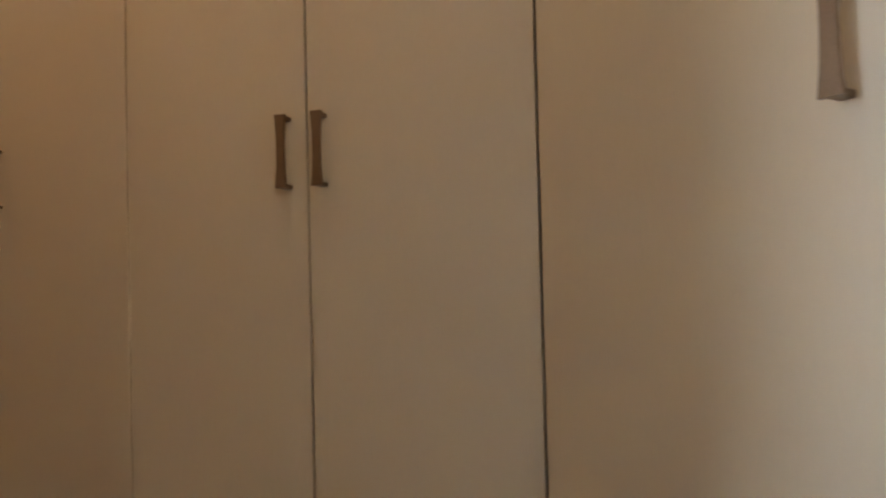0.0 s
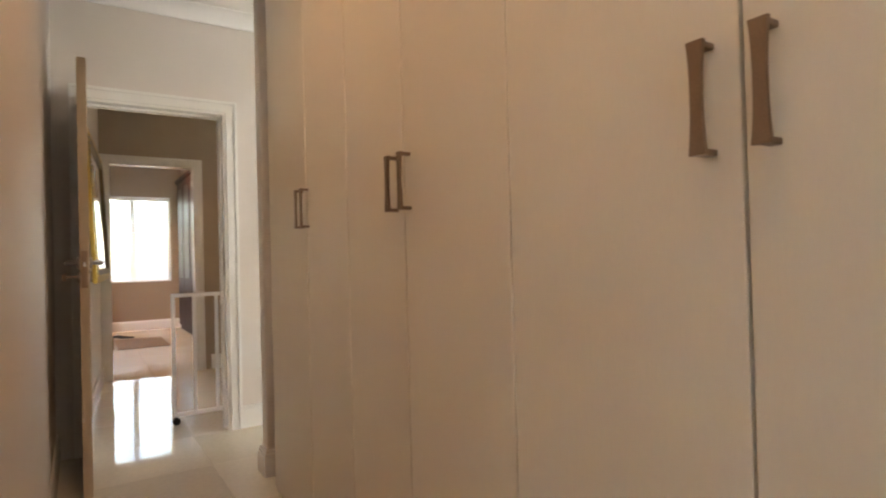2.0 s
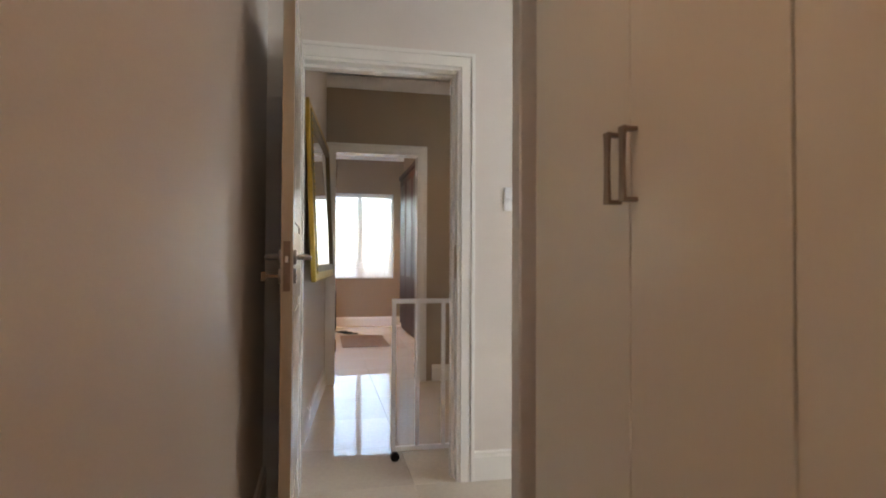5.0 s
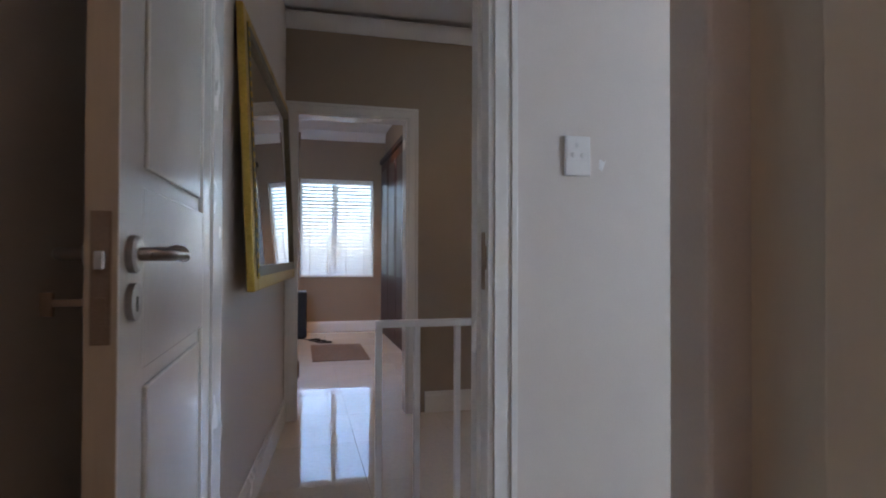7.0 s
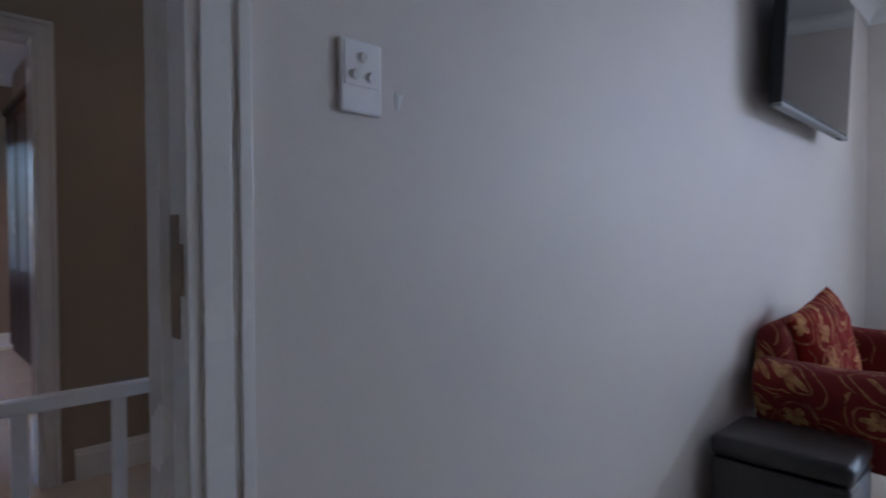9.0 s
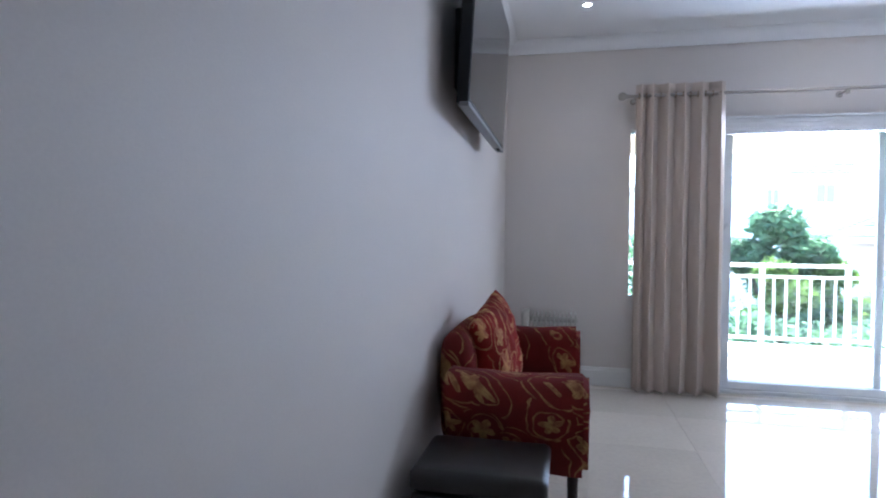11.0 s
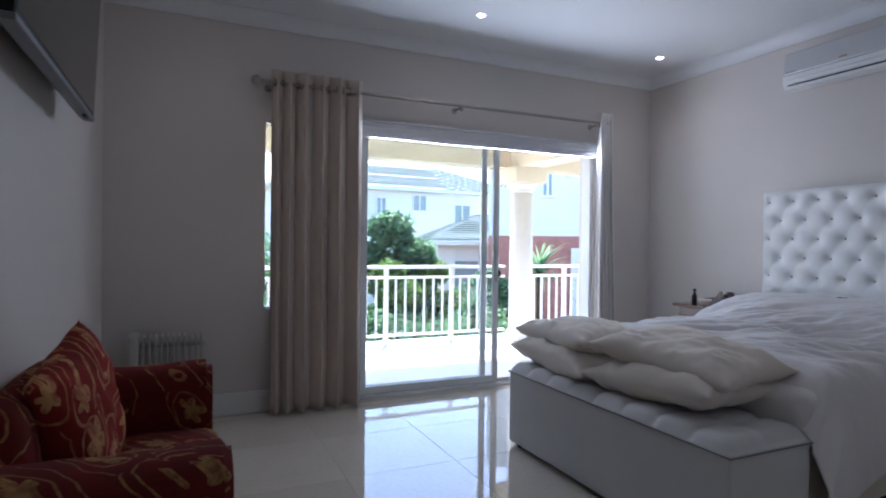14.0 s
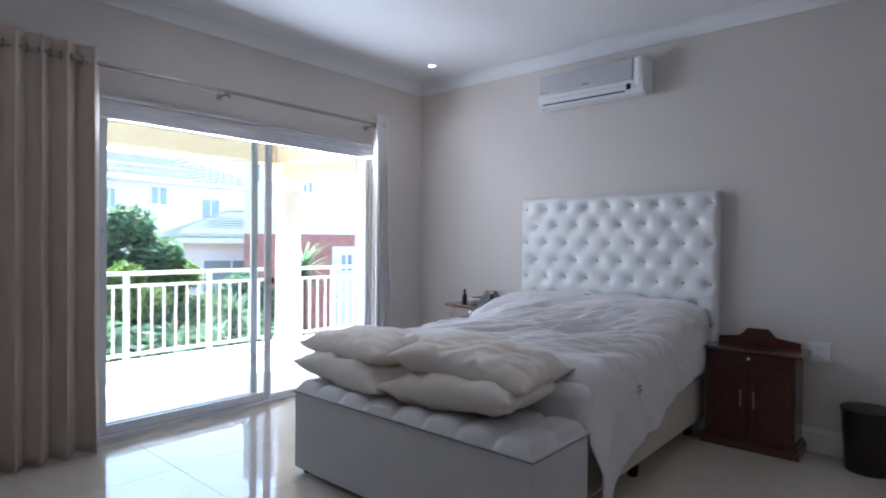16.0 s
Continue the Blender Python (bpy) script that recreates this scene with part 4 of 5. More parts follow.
def pillow_mesh(w, d, h, m, seed, nu=40, nv=30, corner=0.10, wrinkle=0.012):
    """A pillow: two domed sheets joined at a seam, with drawn-out corners and folds."""
    bm = bmesh.new()
    for s in (1, -1):
        vs = []
        for i in range(nu + 1):
            row = []
            for j in range(nv + 1):
                u, v = 2 * i / nu - 1, 2 * j / nv - 1
                pinch = 1 - corner * (1 - u * u) * abs(v) ** 3 - 0.0
                pinch2 = 1 - corner * (1 - v * v) * abs(u) ** 3
                x, y = u * w / 2 * pinch2, v * d / 2 * pinch
                dome = max(0.0, (1 - abs(u) ** 3.2) * (1 - abs(v) ** 3.2)) ** 0.55
                p = Vector((x, y, s * h / 2 * dome))
                e = dome ** 0.5
                p.z += e * (fluff(p, wrinkle, 5.5, seed) + 0.5 * fluff((p.x * 1.8, p.y * 0.8, 0), wrinkle, 13, seed + 5))
                p.z += s * e * wrinkle * 1.3 * (0.25 - abs(noise.noise(Vector((p.x * 6 + 5 * p.y, p.y * 13 - 4 * p.x, seed)))))
                p.x += fluff(p, 0.012, 4, seed + 2)
                p.y += fluff(p, 0.012, 4, seed + 3)
                row.append(bm.verts.new(p))
            vs.append(row)
        for i in range(nu):
            for j in range(nv):
                bm.faces.new((vs[i][j], vs[i + 1][j], vs[i + 1][j + 1], vs[i][j + 1]))
    bmesh.ops.remove_doubles(bm, verts=bm.verts, dist=0.0008)
    bmesh.ops.transform(bm, matrix=m, verts=bm.verts)
    return bm


cush = thing("cushion", "plump square red damask scatter cushion leaning on the armchair", "cushion", (-1.0, 5.2, 0.5))
part("cover", pillow_mesh(0.44, 0.44, 0.17, pose(-1.06, 5.13, 0.655, 0, 80, -8) @ pose(0, 0, 0, 0, 0, 14), 11, corner=0.07), M["damask_bright"], cush, smooth=True)

ott = thing("ottoman", "black leather box ottoman beside the armchair", "ottoman", (-1.02, 4.43, 0))
part("body", boxes(((-1.20, 4.275, 0.02), (-0.812, 4.585, 0.405)), bevel=0.012), M["leather"], ott)
part("lid", soft_block((-1.205, 4.27, 0.41), (-0.807, 4.59, 0.475), (0, 0, 0.012), r=0.02, seed=3, crumple=0.002), M["leather"], ott, smooth=True)
for x in (-1.15, -0.86):
    for y in (4.32, 4.54):
        part("foot", cyl((x, y, 0), (x, y, 0.022), 0.016, seg=12), M["black"], ott)

# ---- oil heater ----
heat = thing("oil_heater", "white finned oil heater standing by the wall", "heater", (-0.90, 7.13, 0))
HXA, HXB, HYC = -1.10, -0.68, 7.13
part("control_box", boxes(((HXA - 0.0, HYC - 0.075, 0.08), (HXA + 0.065, HYC + 0.075, 0.60)), bevel=0.02), M["heater"], heat)
for i in range(11):
    x = HXA + 0.082 + i * 0.0318
    part("fin", boxes(((x, HYC - 0.07, 0.09), (x + 0.011, HYC + 0.07, 0.585)), bevel=0.005), M["heater"], heat)
for z in (0.14, 0.53):
    part("pipe", cyl((HXA + 0.06, HYC, z), (HXB, HYC, z), 0.02, seg=12), M["heater"], heat)
for x in (HXA + 0.08, HXB - 0.04):
    ft = part("foot", boxes(((x, HYC - 0.11, 0.035), (x + 0.03, HYC + 0.11, 0.09)), bevel=0.006), M["heater"], heat)
    for y in (HYC - 0.095, HYC + 0.095):
        part("caster", cyl((x + 0.005, y, 0.02), (x + 0.025, y, 0.02), 0.02, seg=14), M["black"], ft)


# ---- curtains, rod, blind ----
RY, RZ = 7.18, 2.225
rod = thing("curtain_rod", "brushed nickel curtain rod with ball finials", "curtain rod", (1.1, RY, RZ))
part("pole", cyl((-0.33, RY, RZ), (2.49, RY, RZ), 0.0125, seg=16), M["rod"], rod)
for x, s in ((-0.33, -1), (2.49, 1)):
    bm = cyl((x, RY, RZ), (x + s * 0.02, RY, RZ), 0.016, seg=16)
    bmesh.ops.create_uvsphere(bm, u_segments=18, v_segments=12, radius=0.033, matrix=Matrix.Translation((x + s * 0.045, RY, RZ)))
    part("finial", bm, M["rod"], rod, "ball finial", smooth=True)
for x in (-0.285, 1.13, 2.46):
    bm = bmesh.new()
    bm_cyl(bm, (x, NY, RZ - 0.012), (x, RY, RZ - 0.012), 0.008, seg=12)
    bm_cyl(bm, (x, NY, RZ - 0.012), (x, NY - 0.006, RZ - 0.012), 0.024, seg=18)
    bm_box(bm, (x - 0.008, RY - 0.016, RZ - 0.04), (x + 0.008, RY + 0.016, RZ - 0.012), 0.003)
    part("bracket", bm, M["rod"], rod)
hook = thing("wall_bracket", "small spare nickel bracket stub on the wall", "bracket", (2.66, NY, 2.22))
part("stub", bm_cyl(cyl((2.66, NY, 2.215), (2.66, NY - 0.035, 2.215), 0.008, seg=10), (2.66, NY - 0.03, 2.195), (2.66, NY - 0.03, 2.235), 0.007, seg=10), M["nickel"], hook)


def curtain(x0, x1, folds, amp, seed, flare=None, z0=0.012, z1=RZ + 0.085):
    """A hanging cloth in soft pleats, threaded on the rod."""
    def place(u, v):
        z = z0 + (z1 - z0) * v
        spread = 1.0 if flare is None else 1.0 + flare * (1 - v) ** 1.3
        xx = x0 + (x1 - x0) * (u if flare is None else u * spread)
        ph = 2 * math.pi * folds * u ** 0.75 + 0.5 * noise.noise(Vector((u * 3, seed, 0)))
        a = amp * (0.75 + 0.35 * noise.noise(Vector((u * 6, v * 1.2, seed)))) * (0.8 + 0.25 * (1 - v))
        y = RY + a * math.sin(ph) + 0.006 * math.sin(2 * ph + 1.0)
        xx += 0.012 * math.sin(2 * ph) + 0.014 * (1 - v) * noise.noise(Vector((u * 5, v * 2.5, seed + 4)))
        return (xx, y + 0.008 * noise.noise(Vector((u * 9, v * 3, seed + 9))), z + 0.004 * math.sin(ph))
    return grid(folds * 22, 40, place)


cur = thing("curtain", "heavy beige pleated curtain drawn to the side, reaching the floor", "curtain", (0.0, RY, 0), "curtains on the rod")
cloth = part("cloth", curtain(-0.275, 0.345, 6, 0.060, 1.0), M["linen"], cur, smooth=True)
cloth.modifiers.new("thickness", "SOLIDIFY").thickness = 0.003
for i in range(12):
    x = -0.255 + i * 0.051
    bm = bmesh.new()
    for k in range(16):
        a0, a1 = 2 * math.pi * k / 16, 2 * math.pi * (k + 1) / 16
        bm_cyl(bm, (x, RY + 0.021 * math.cos(a0), RZ + 0.021 * math.sin(a0)), (x, RY + 0.021 * math.cos(a1), RZ + 0.021 * math.sin(a1)), 0.004, seg=6)
    part("eyelet", bm, M["nickel"], cur, "nickel eyelet")
cur = thing("curtain", "beige curtain pulled aside behind the bed, coloured pale as if backlit", "curtain", (2.55, RY, 0), "curtains on the rod")
cloth = part("cloth", curtain(2.455, 2.565, 5, 0.045, 5.0, flare=0.95), M["linen_backlit"], cur, smooth=True)
cloth.modifiers.new("thickness", "SOLIDIFY").thickness = 0.003

bl = thing("roman_blind", "white roman blind drawn up in flat folds over the sliding door", "blind", (1.42, NY - 0.03, 1.92))
part("head_batten", boxes(((0.30, NY - 0.045, 2.052), (2.55, NY - 0.004, 2.072)), bevel=0.004), M["blind"], bl)
for z0, z1, d in ((2.016, 2.055, 0.020), (1.978, 2.020, 0.034), (1.948, 1.984, 0.048)):
    part("fold", boxes(((0.305, NY - d - 0.012, z0), (2.545, NY - 0.006, z1)), bevel=0.008), M["blind"], bl)
part("bottom_bar", boxes(((0.305, NY - 0.06, 1.934), (2.545, NY - 0.045, 1.950)), bevel=0.004), M["alu"], bl)

# ---- air conditioner ----
ac = thing("air_conditioner", "white split air conditioner with a grey front panel", "air conditioner", (EX, 5.48, 2.37))
AY0, AY1, AZ0, AZ1 = 5.075, 5.895, 2.25, 2.515
prof = [(EX, AZ0 + 0.03), (EX - 0.10, AZ0), (EX - 0.165, AZ0 + 0.012), (EX - 0.185, AZ0 + 0.045), (EX - 0.188, AZ0 + 0.10), (EX - 0.175, AZ0 + 0.11), (EX - 0.165, AZ1 - 0.012), (EX - 0.145, AZ1), (EX, AZ1)]
part("casing", extrude_profile(prof, AY0, AY1, "y"), M["plastic"], ac)
prof = [(EX - 0.17, AZ0 + 0.105), (EX - 0.192, AZ0 + 0.105), (EX - 0.196, AZ0 + 0.115), (EX - 0.180, AZ1 - 0.015), (EX - 0.165, AZ1 - 0.008)]
part("front_panel", extrude_profile(prof, AY0 + 0.075, AY1 - 0.012, "y"), M["silver_plastic"], ac, "satin grey front panel")
part("end_cap", boxes(((EX - 0.195, AY0 - 0.004, AZ0 + 0.05), (EX - 0.02, AY0 + 0.07, AZ1 - 0.002)), bevel=0.03), M["plastic"], ac)
part("louvre", boxes(((EX - 0.192, AY0 + 0.13, AZ0 + 0.028), (EX - 0.176, AY1 - 0.04, AZ0 + 0.033))), M["black"], ac, "dark outlet slot")
part("slot", boxes(((EX - 0.1895, AY0 + 0.13, AZ0 + 0.068), (EX - 0.176, AY1 - 0.04, AZ0 + 0.0705))), M["silver_plastic"], ac)
part("display", boxes(((EX - 0.192, AY0 + 0.085, AZ0 + 0.04), (EX - 0.18, AY0 + 0.118, AZ0 + 0.078)), bevel=0.002), M["black"], ac, "dark display window")
part("badge", boxes(((EX - 0.197, 5.47, AZ0 + 0.125), (EX - 0.19, 5.52, AZ0 + 0.135)), ((EX - 0.197, AY1 - 0.10, AZ0 + 0.117), (EX - 0.19, AY1 - 0.03, AZ0 + 0.122))), M["nickel"], ac, "small grey badge")

# ---- bed ----
BY0, BY1, BX0, BX1 = 4.67, 6.09, 1.385, 3.08
bed = thing("bed", "double bed with a cream fabric base on dark legs", "bed", (2.2, 5.4, 0))
part("base", boxes(((BX0, BY0 + 0.01, 0.10), (BX1, BY1 - 0.01, 0.37)), bevel=0.02), M["bedbase"], bed)
part("mattress", soft_block((BX0, BY0, 0.375), (BX1, BY1, 0.60), (0.0, 0.01, 0.015), r=0.05, seed=2, crumple=0.003), M["sheet"], bed, smooth=True)
for x in (BX0 + 0.12, 2.1, BX1 - 0.12):
    for y in (BY0 + 0.08, BY1 - 0.08):
        part("leg", cyl((x, y, 0), (x, y, 0.105), 0.026, 0.034, seg=14), M["wenge"], bed, "dark wooden leg")

hb = thing("headboard", "white buttoned leatherette headboard against the wall", "headboard", (EX - 0.04, 5.38, 0))
QY0, QY1, QZ0, QZ1 = 4.614, 6.11, 0.10, 1.573
COLS = 9
dy = (QY1 - QY0 - 0.09) / (COLS - 1)
dz = 0.133
buttons = []
for r in range(8):
    for c in range(COLS):
        z = QZ1 - 0.080 - r * dz
        y = QY0 + 0.045 + (c + (0.5 if r % 2 else 0.0)) * dy
        if y < QY1 - 0.03:
            buttons.append((y, z))


def tuft(u, v):
    y, z = QY0 + (QY1 - QY0) * u, QZ0 + (QZ1 - QZ0) * v
    near = sorted(math.hypot((y - a) / dy, (z - b) / dz * 0.85) for a, b in buttons)[:2]
    dip = 0.032 * math.exp(-(near[0] / 0.21) ** 1.5)
    # creases run on the diagonals between buttons
    p, q = (y - QY0 - 0.045) / dy, (QZ1 - 0.080 - z) / dz
    a, b = (p + q / 2) % 1.0, (p - q / 2) % 1.0
    crease = 0.0022 * (math.exp(-(min(a, 1 - a) / 0.07) ** 1.2) + math.exp(-(min(b, 1 - b) / 0.07) ** 1.2))
    edge = min(u, 1 - u) * (QY1 - QY0), min(1 - v, 1.0) * (QZ1 - QZ0)
    rim = 0.03 * max(0.0, 1 - min(edge) / 0.03) ** 2
    return (EX - 0.095 + min(0.05, dip + crease) + rim, y, z)


part("panel", grid(170, 150, tuft), M["white_leather"], hb, smooth=True)
part("board", boxes(((EX - 0.062, QY0 + 0.001, 0.0), (EX - 0.002, QY1 - 0.001, QZ1 - 0.001)), bevel=0.006), M["white_leather"], hb)
bm0 = bmesh.new()
bmesh.ops.create_uvsphere(bm0, u_segments=10, v_segments=6, radius=0.013, matrix=Matrix.Diagonal((0.6, 1, 1, 1)))
first = None
for y, z in buttons:
    if z < 0.62:
        continue
    if first is None:
        o = first = part("button", bm0, M["button"], hb, smooth=True)
    else:
        o = new("button", first.data)
        o.parent, o.matrix_parent_inverse = hb, hb.matrix_basis.inverted()
    o.matrix_basis = pose(EX - 0.058, y, z)

# duvet: lies over the mattress, hangs down both sides, longest at the near foot corner
duv = thing("duvet", "rumpled white duvet with small grey embroidered sprigs spread over the bed", "duvet", (2.2, 5.4, 0.62))


def drape(u, v):
    s = -0.36 + (BY1 - BY0 + 0.36 + 0.30) * v                      # across: from the near hem over the bed to the far hem
    x = BX0 + 0.03 + (BX1 - BX0 - 0.05) * u
    foot = max(0.0, 1 - u * 3.0)
    t = min(1, max(0, (u - 0.45) / 0.42))
    top = 0.685 + 0.15 * t * t * (3 - 2 * t)
    hem = 0.33 + 0.22 * foot - 0.06 * u
    wr = fluff((x * 1.0, s * 1.6, 0), 0.014, 2.4, 3) + fluff((x * 2.0, s * 2.0, 0), 0.004, 4.0, 8)
    q = noise.noise(Vector((x * 7.0 + 1.8 * s, s * 1.5 - 1.0 * x, 4.0)))
    wr += 0.034 * (0.30 - abs(q)) * (0.1 + 0.9 * t) + 0.012 * (0.3 - abs(noise.noise(Vector((x * 15 + 5 * s, s * 3.2 - 2 * x, 9.0)))))
    wr += 0.008 * (0.3 - abs(noise.noise(Vector((x * 5 - 5 * s, s * 9 + 4 * x, 2.0)))))
    across, along = 0.75 * x + 0.66 * s, 0.66 * x - 0.75 * s
    mid = max(0.0, math.sin(math.pi * min(1.0, max(0.0, (u - 0.08) / 0.80))))
    wr += mid * 0.105 * (0.22 - abs(noise.noise(Vector((across * 9.0 + 0.8 * math.sin(along * 3), along * 1.3, 21.0)))))
    wr += mid * 0.052 * (0.22 - abs(noise.noise(Vector((across * 19.0, along * 2.2, 27.0)))))
    r = 0.10
    if s < r:                                                     # the near side
        q = r - s
        bend = min(q, r * 1.4) / (r * 1.4)
        ang = bend * math.pi / 2
        y = BY0 - 0.012 + r - r * math.sin(ang) - 0.02 * foot
        down = max(0.0, q - r * 1.4) * (hem / 0.33)
        z = top - r + r * math.cos(ang) - down
        k = min(1, down / 0.12)
        y -= k * (0.02 + 0.035 * math.sin(9 * x + 2.0) * (0.4 + down) + 0.03 * foot) + (1 - k) * 0
        z += (1 - k) * wr
        y -= 0.3 * k * wr
    elif s > BY1 - BY0 - r:
        q = s - (BY1 - BY0 - r)
        ang = min(q, r * 1.4) / (r * 1.4) * math.pi / 2
        y = BY1 + 0.012 - r + r * math.sin(ang)
        z = top - r + r * math.cos(ang) - max(0.0, q - r * 1.4) + wr * 0.6
    else:
        y, z = BY0 + s, top + wr + 0.02 * math.sin(math.pi * (s / (BY1 - BY0)))
    z -= 0.22 * max(0.0, 1 - u / 0.09) ** 1.6                       # turned down over the foot end
    return (x + 0.02 * noise.noise(Vector((s * 3, u * 2, 5))) * min(1.0, u * 8) - 0.025 * max(0.0, 1 - u * 6), y, max(0.09, z))


cloth = part("cover", grid(220, 240, drape), M["sheet"], duv, smooth=True)
cloth.modifiers.new("thickness", "SOLIDIFY").thickness = 0.012
for x, y, z in ((1.86, BY0 - 0.048, 0.52), (2.62, 4.98, 0.81), (2.85, 5.4, 0.865)):
    bm = bmesh.new()
    for k in range(7):
        a = 2.4 * k
        c = Vector((x, y, z)) + (Vector((0.02 * math.cos(a), 0, 0.02 * math.sin(a))) if y < BY0 else Vector((0.02 * math.cos(a), 0.02 * math.sin(a), 0)))
        bmesh.ops.create_icosphere(bm, subdivisions=1, radius=0.007, matrix=Matrix.Translation(c) @ Matrix.Diagonal((1.6, 0.5 if y < BY0 else 1, 1 if y < BY0 else 0.5, 1)))
    part("embroidery", bm, M["button"], duv, "small grey embroidered sprig")

# ---- storage bench and pillows ----
bench = thing("storage_bench", "pale grey leatherette storage bench with a tufted lid", "bench", (1.15, 5.37, 0))
NX0, NX1, NY0, NY1, NZ = 0.932, 1.373, 4.635, 6.112, 0.482
part("box", boxes(((NX0 + 0.004, NY0 + 0.004, 0.025), (NX1 - 0.004, NY1 - 0.004, NZ - 0.055)), bevel=0.008), M["leatherette"], bench)


def lid(u, v):
    x, y = NX0 + (NX1 - NX0) * u, NY0 + (NY1 - NY0) * v
    ex, ey = min(u, 1 - u) * (NX1 - NX0), min(v, 1 - v) * (NY1 - NY0)
    e = min(ex, ey)
    rise = 0.055 * (1 - max(0.0, 1 - e / 0.06) ** 2.2)
    step = (NY1 - NY0) / 8
    a = (v * 8) % 1.0
    valley = 0.020 * math.exp(-(min(a, 1 - a) * step / 0.022) ** 1.3)
    centre = 0.020 * math.exp(-((u - 0.5) * (NX1 - NX0) / 0.03) ** 2) * math.exp(-(min(a, 1 - a) * step / 0.05) ** 2)
    mid = 0.012 * math.exp(-abs(u - 0.5) * (NX1 - NX0) / 0.02)
    return (x, y, NZ - 0.05 + max(0.0, rise - valley - centre - mid * 0.7))


top_lid = part("lid", grid(28, 160, lid), M["leatherette"], bench, smooth=True)
part("lid_board", boxes(((NX0, NY0, NZ - 0.056), (NX1, NY1, NZ - 0.048)), bevel=0.002), M["leatherette"], bench)
part("piping", boxes(((NX0 - 0.003, NY0 - 0.003, NZ - 0.059), (NX1 + 0.003, NY0 + 0.004, NZ - 0.053)), ((NX0 - 0.003, NY0 + 0.004, NZ - 0.059), (NX0 + 0.004, NY1 + 0.003, NZ - 0.053)), bevel=0.001), M["button"], bench, "dark seam line")
for x in (NX0 + 0.05, NX1 - 0.05):
    for y in (NY0 + 0.06, NY1 - 0.06):
        part("foot", cyl((x, y, 0), (x, y, 0.027), 0.02, seg=12), M["black"], bench)
for (x, y, z, rz, tilt, sd) in ((1.19, 5.82, 0.555, 86, -3, 1.0), (1.20, 5.15, 0.56, 93, 4, 2.0), (1.23, 5.83, 0.665, 84, 2, 3.0), (1.25, 5.12, 0.675, 95, -5, 4.0)):
    pl = thing("pillow", "creased cream cotton pillow stacked on the bench", "pillow", (x, y, z - 0.08), "pillows on the bench")
    part("case", pillow_mesh(0.72, 0.46, 0.175, pose(x, y, z, tilt * 0.6, tilt, rz), sd * 7.3, nu=56, nv=40, corner=0.09, wrinkle=0.020), M["pillow"], pl, smooth=True)


# ---- bedside cabinets ----
def bedside(x0, x1, y0, y1, top):
    e = thing("bedside_cabinet", "polished mahogany bedside cabinet with two panelled doors", "bedside cabinet", ((x0 + x1) / 2, (y0 + y1) / 2, 0), "bedside cabinets")
    part("body", boxes(((x0 + 0.02, y0 + 0.02, 0.06), (x1, y1 - 0.02, top - 0.02)), bevel=0.004), M["mahogany"], e)
    part("plinth", boxes(((x0 - 0.005, y0 - 0.005, 0.0), (x1, y1 + 0.005, 0.055)), ((x0 + 0.006, y0 + 0.006, 0.055), (x1, y1 - 0.006, 0.072)), bevel=0.006), M["mahogany"], e)
    part("top", boxes(((x0 - 0.02, y0 - 0.02, top - 0.022), (x1 + 0.0, y1 + 0.02, top)), bevel=0.008), M["mahogany"], e)
    part("frieze", boxes(((x0 + 0.012, y0 + 0.03, top - 0.085), (x0 + 0.02, y1 - 0.03, top - 0.03)), bevel=0.003), M["mahogany"], e)
    part("lock", cyl((x0 + 0.011, (y0 + y1) / 2, top - 0.055), (x0 + 0.006, (y0 + y1) / 2, top - 0.055), 0.009, seg=14), M["chrome"], e, "small brass lock")
    ym = (y0 + y1) / 2
    for a, b, hs in ((y0 + 0.03, ym - 0.002, ym - 0.035), (ym + 0.002, y1 - 0.03, ym + 0.035)):
        bm = boxes(((x0 + 0.008, a, 0.085), (x0 + 0.02, b, top - 0.095)), bevel=0.002)
        for p, q, z0, z1 in ((a, a + 0.04, 0.085, top - 0.095), (b - 0.04, b, 0.085, top - 0.095), (a + 0.04, b - 0.04, 0.085, 0.13), (a + 0.04, b - 0.04, top - 0.14, top - 0.095)):
            bm_box(bm, (x0 - 0.002, p, z0), (x0 + 0.008, q, z1), 0.003)
        bm_box(bm, (x0 + 0.001, a + 0.055, 0.145), (x0 + 0.008, b - 0.055, top - 0.155), 0.005)
        d = part("door", bm, M["mahogany"], e)
        part("handle", bm_cyl(boxes(((x0 - 0.016, hs - 0.005, 0.26), (x0 - 0.011, hs + 0.005, 0.36)), bevel=0.002), (x0 - 0.012, hs, 0.27), (x0, hs, 0.27), 0.004, seg=8), M["chrome"], d, "polished bar handle")
    # shaped upstand along the back
    n, pts = 24, []
    for i in range(n + 1):
        t = i / n
        y = y0 + 0.03 + (y1 - y0 - 0.06) * t
        s = abs(2 * t - 1)
        pts.append((y, top + (0.10 if s < 0.30 else 0.055 + 0.035 * max(0, 1 - (s - 0.30) / 0.10) if s < 0.42 else 0.05 - 0.03 * (s - 0.42))))
    bm = extrude_profile([(pts[0][0], top)] + pts + [(pts[-1][0], top)], x1 - 0.03, x1 - 0.008, "x")
    part("upstand", bm, M["mahogany"], e, "shaped back rail")
    return e


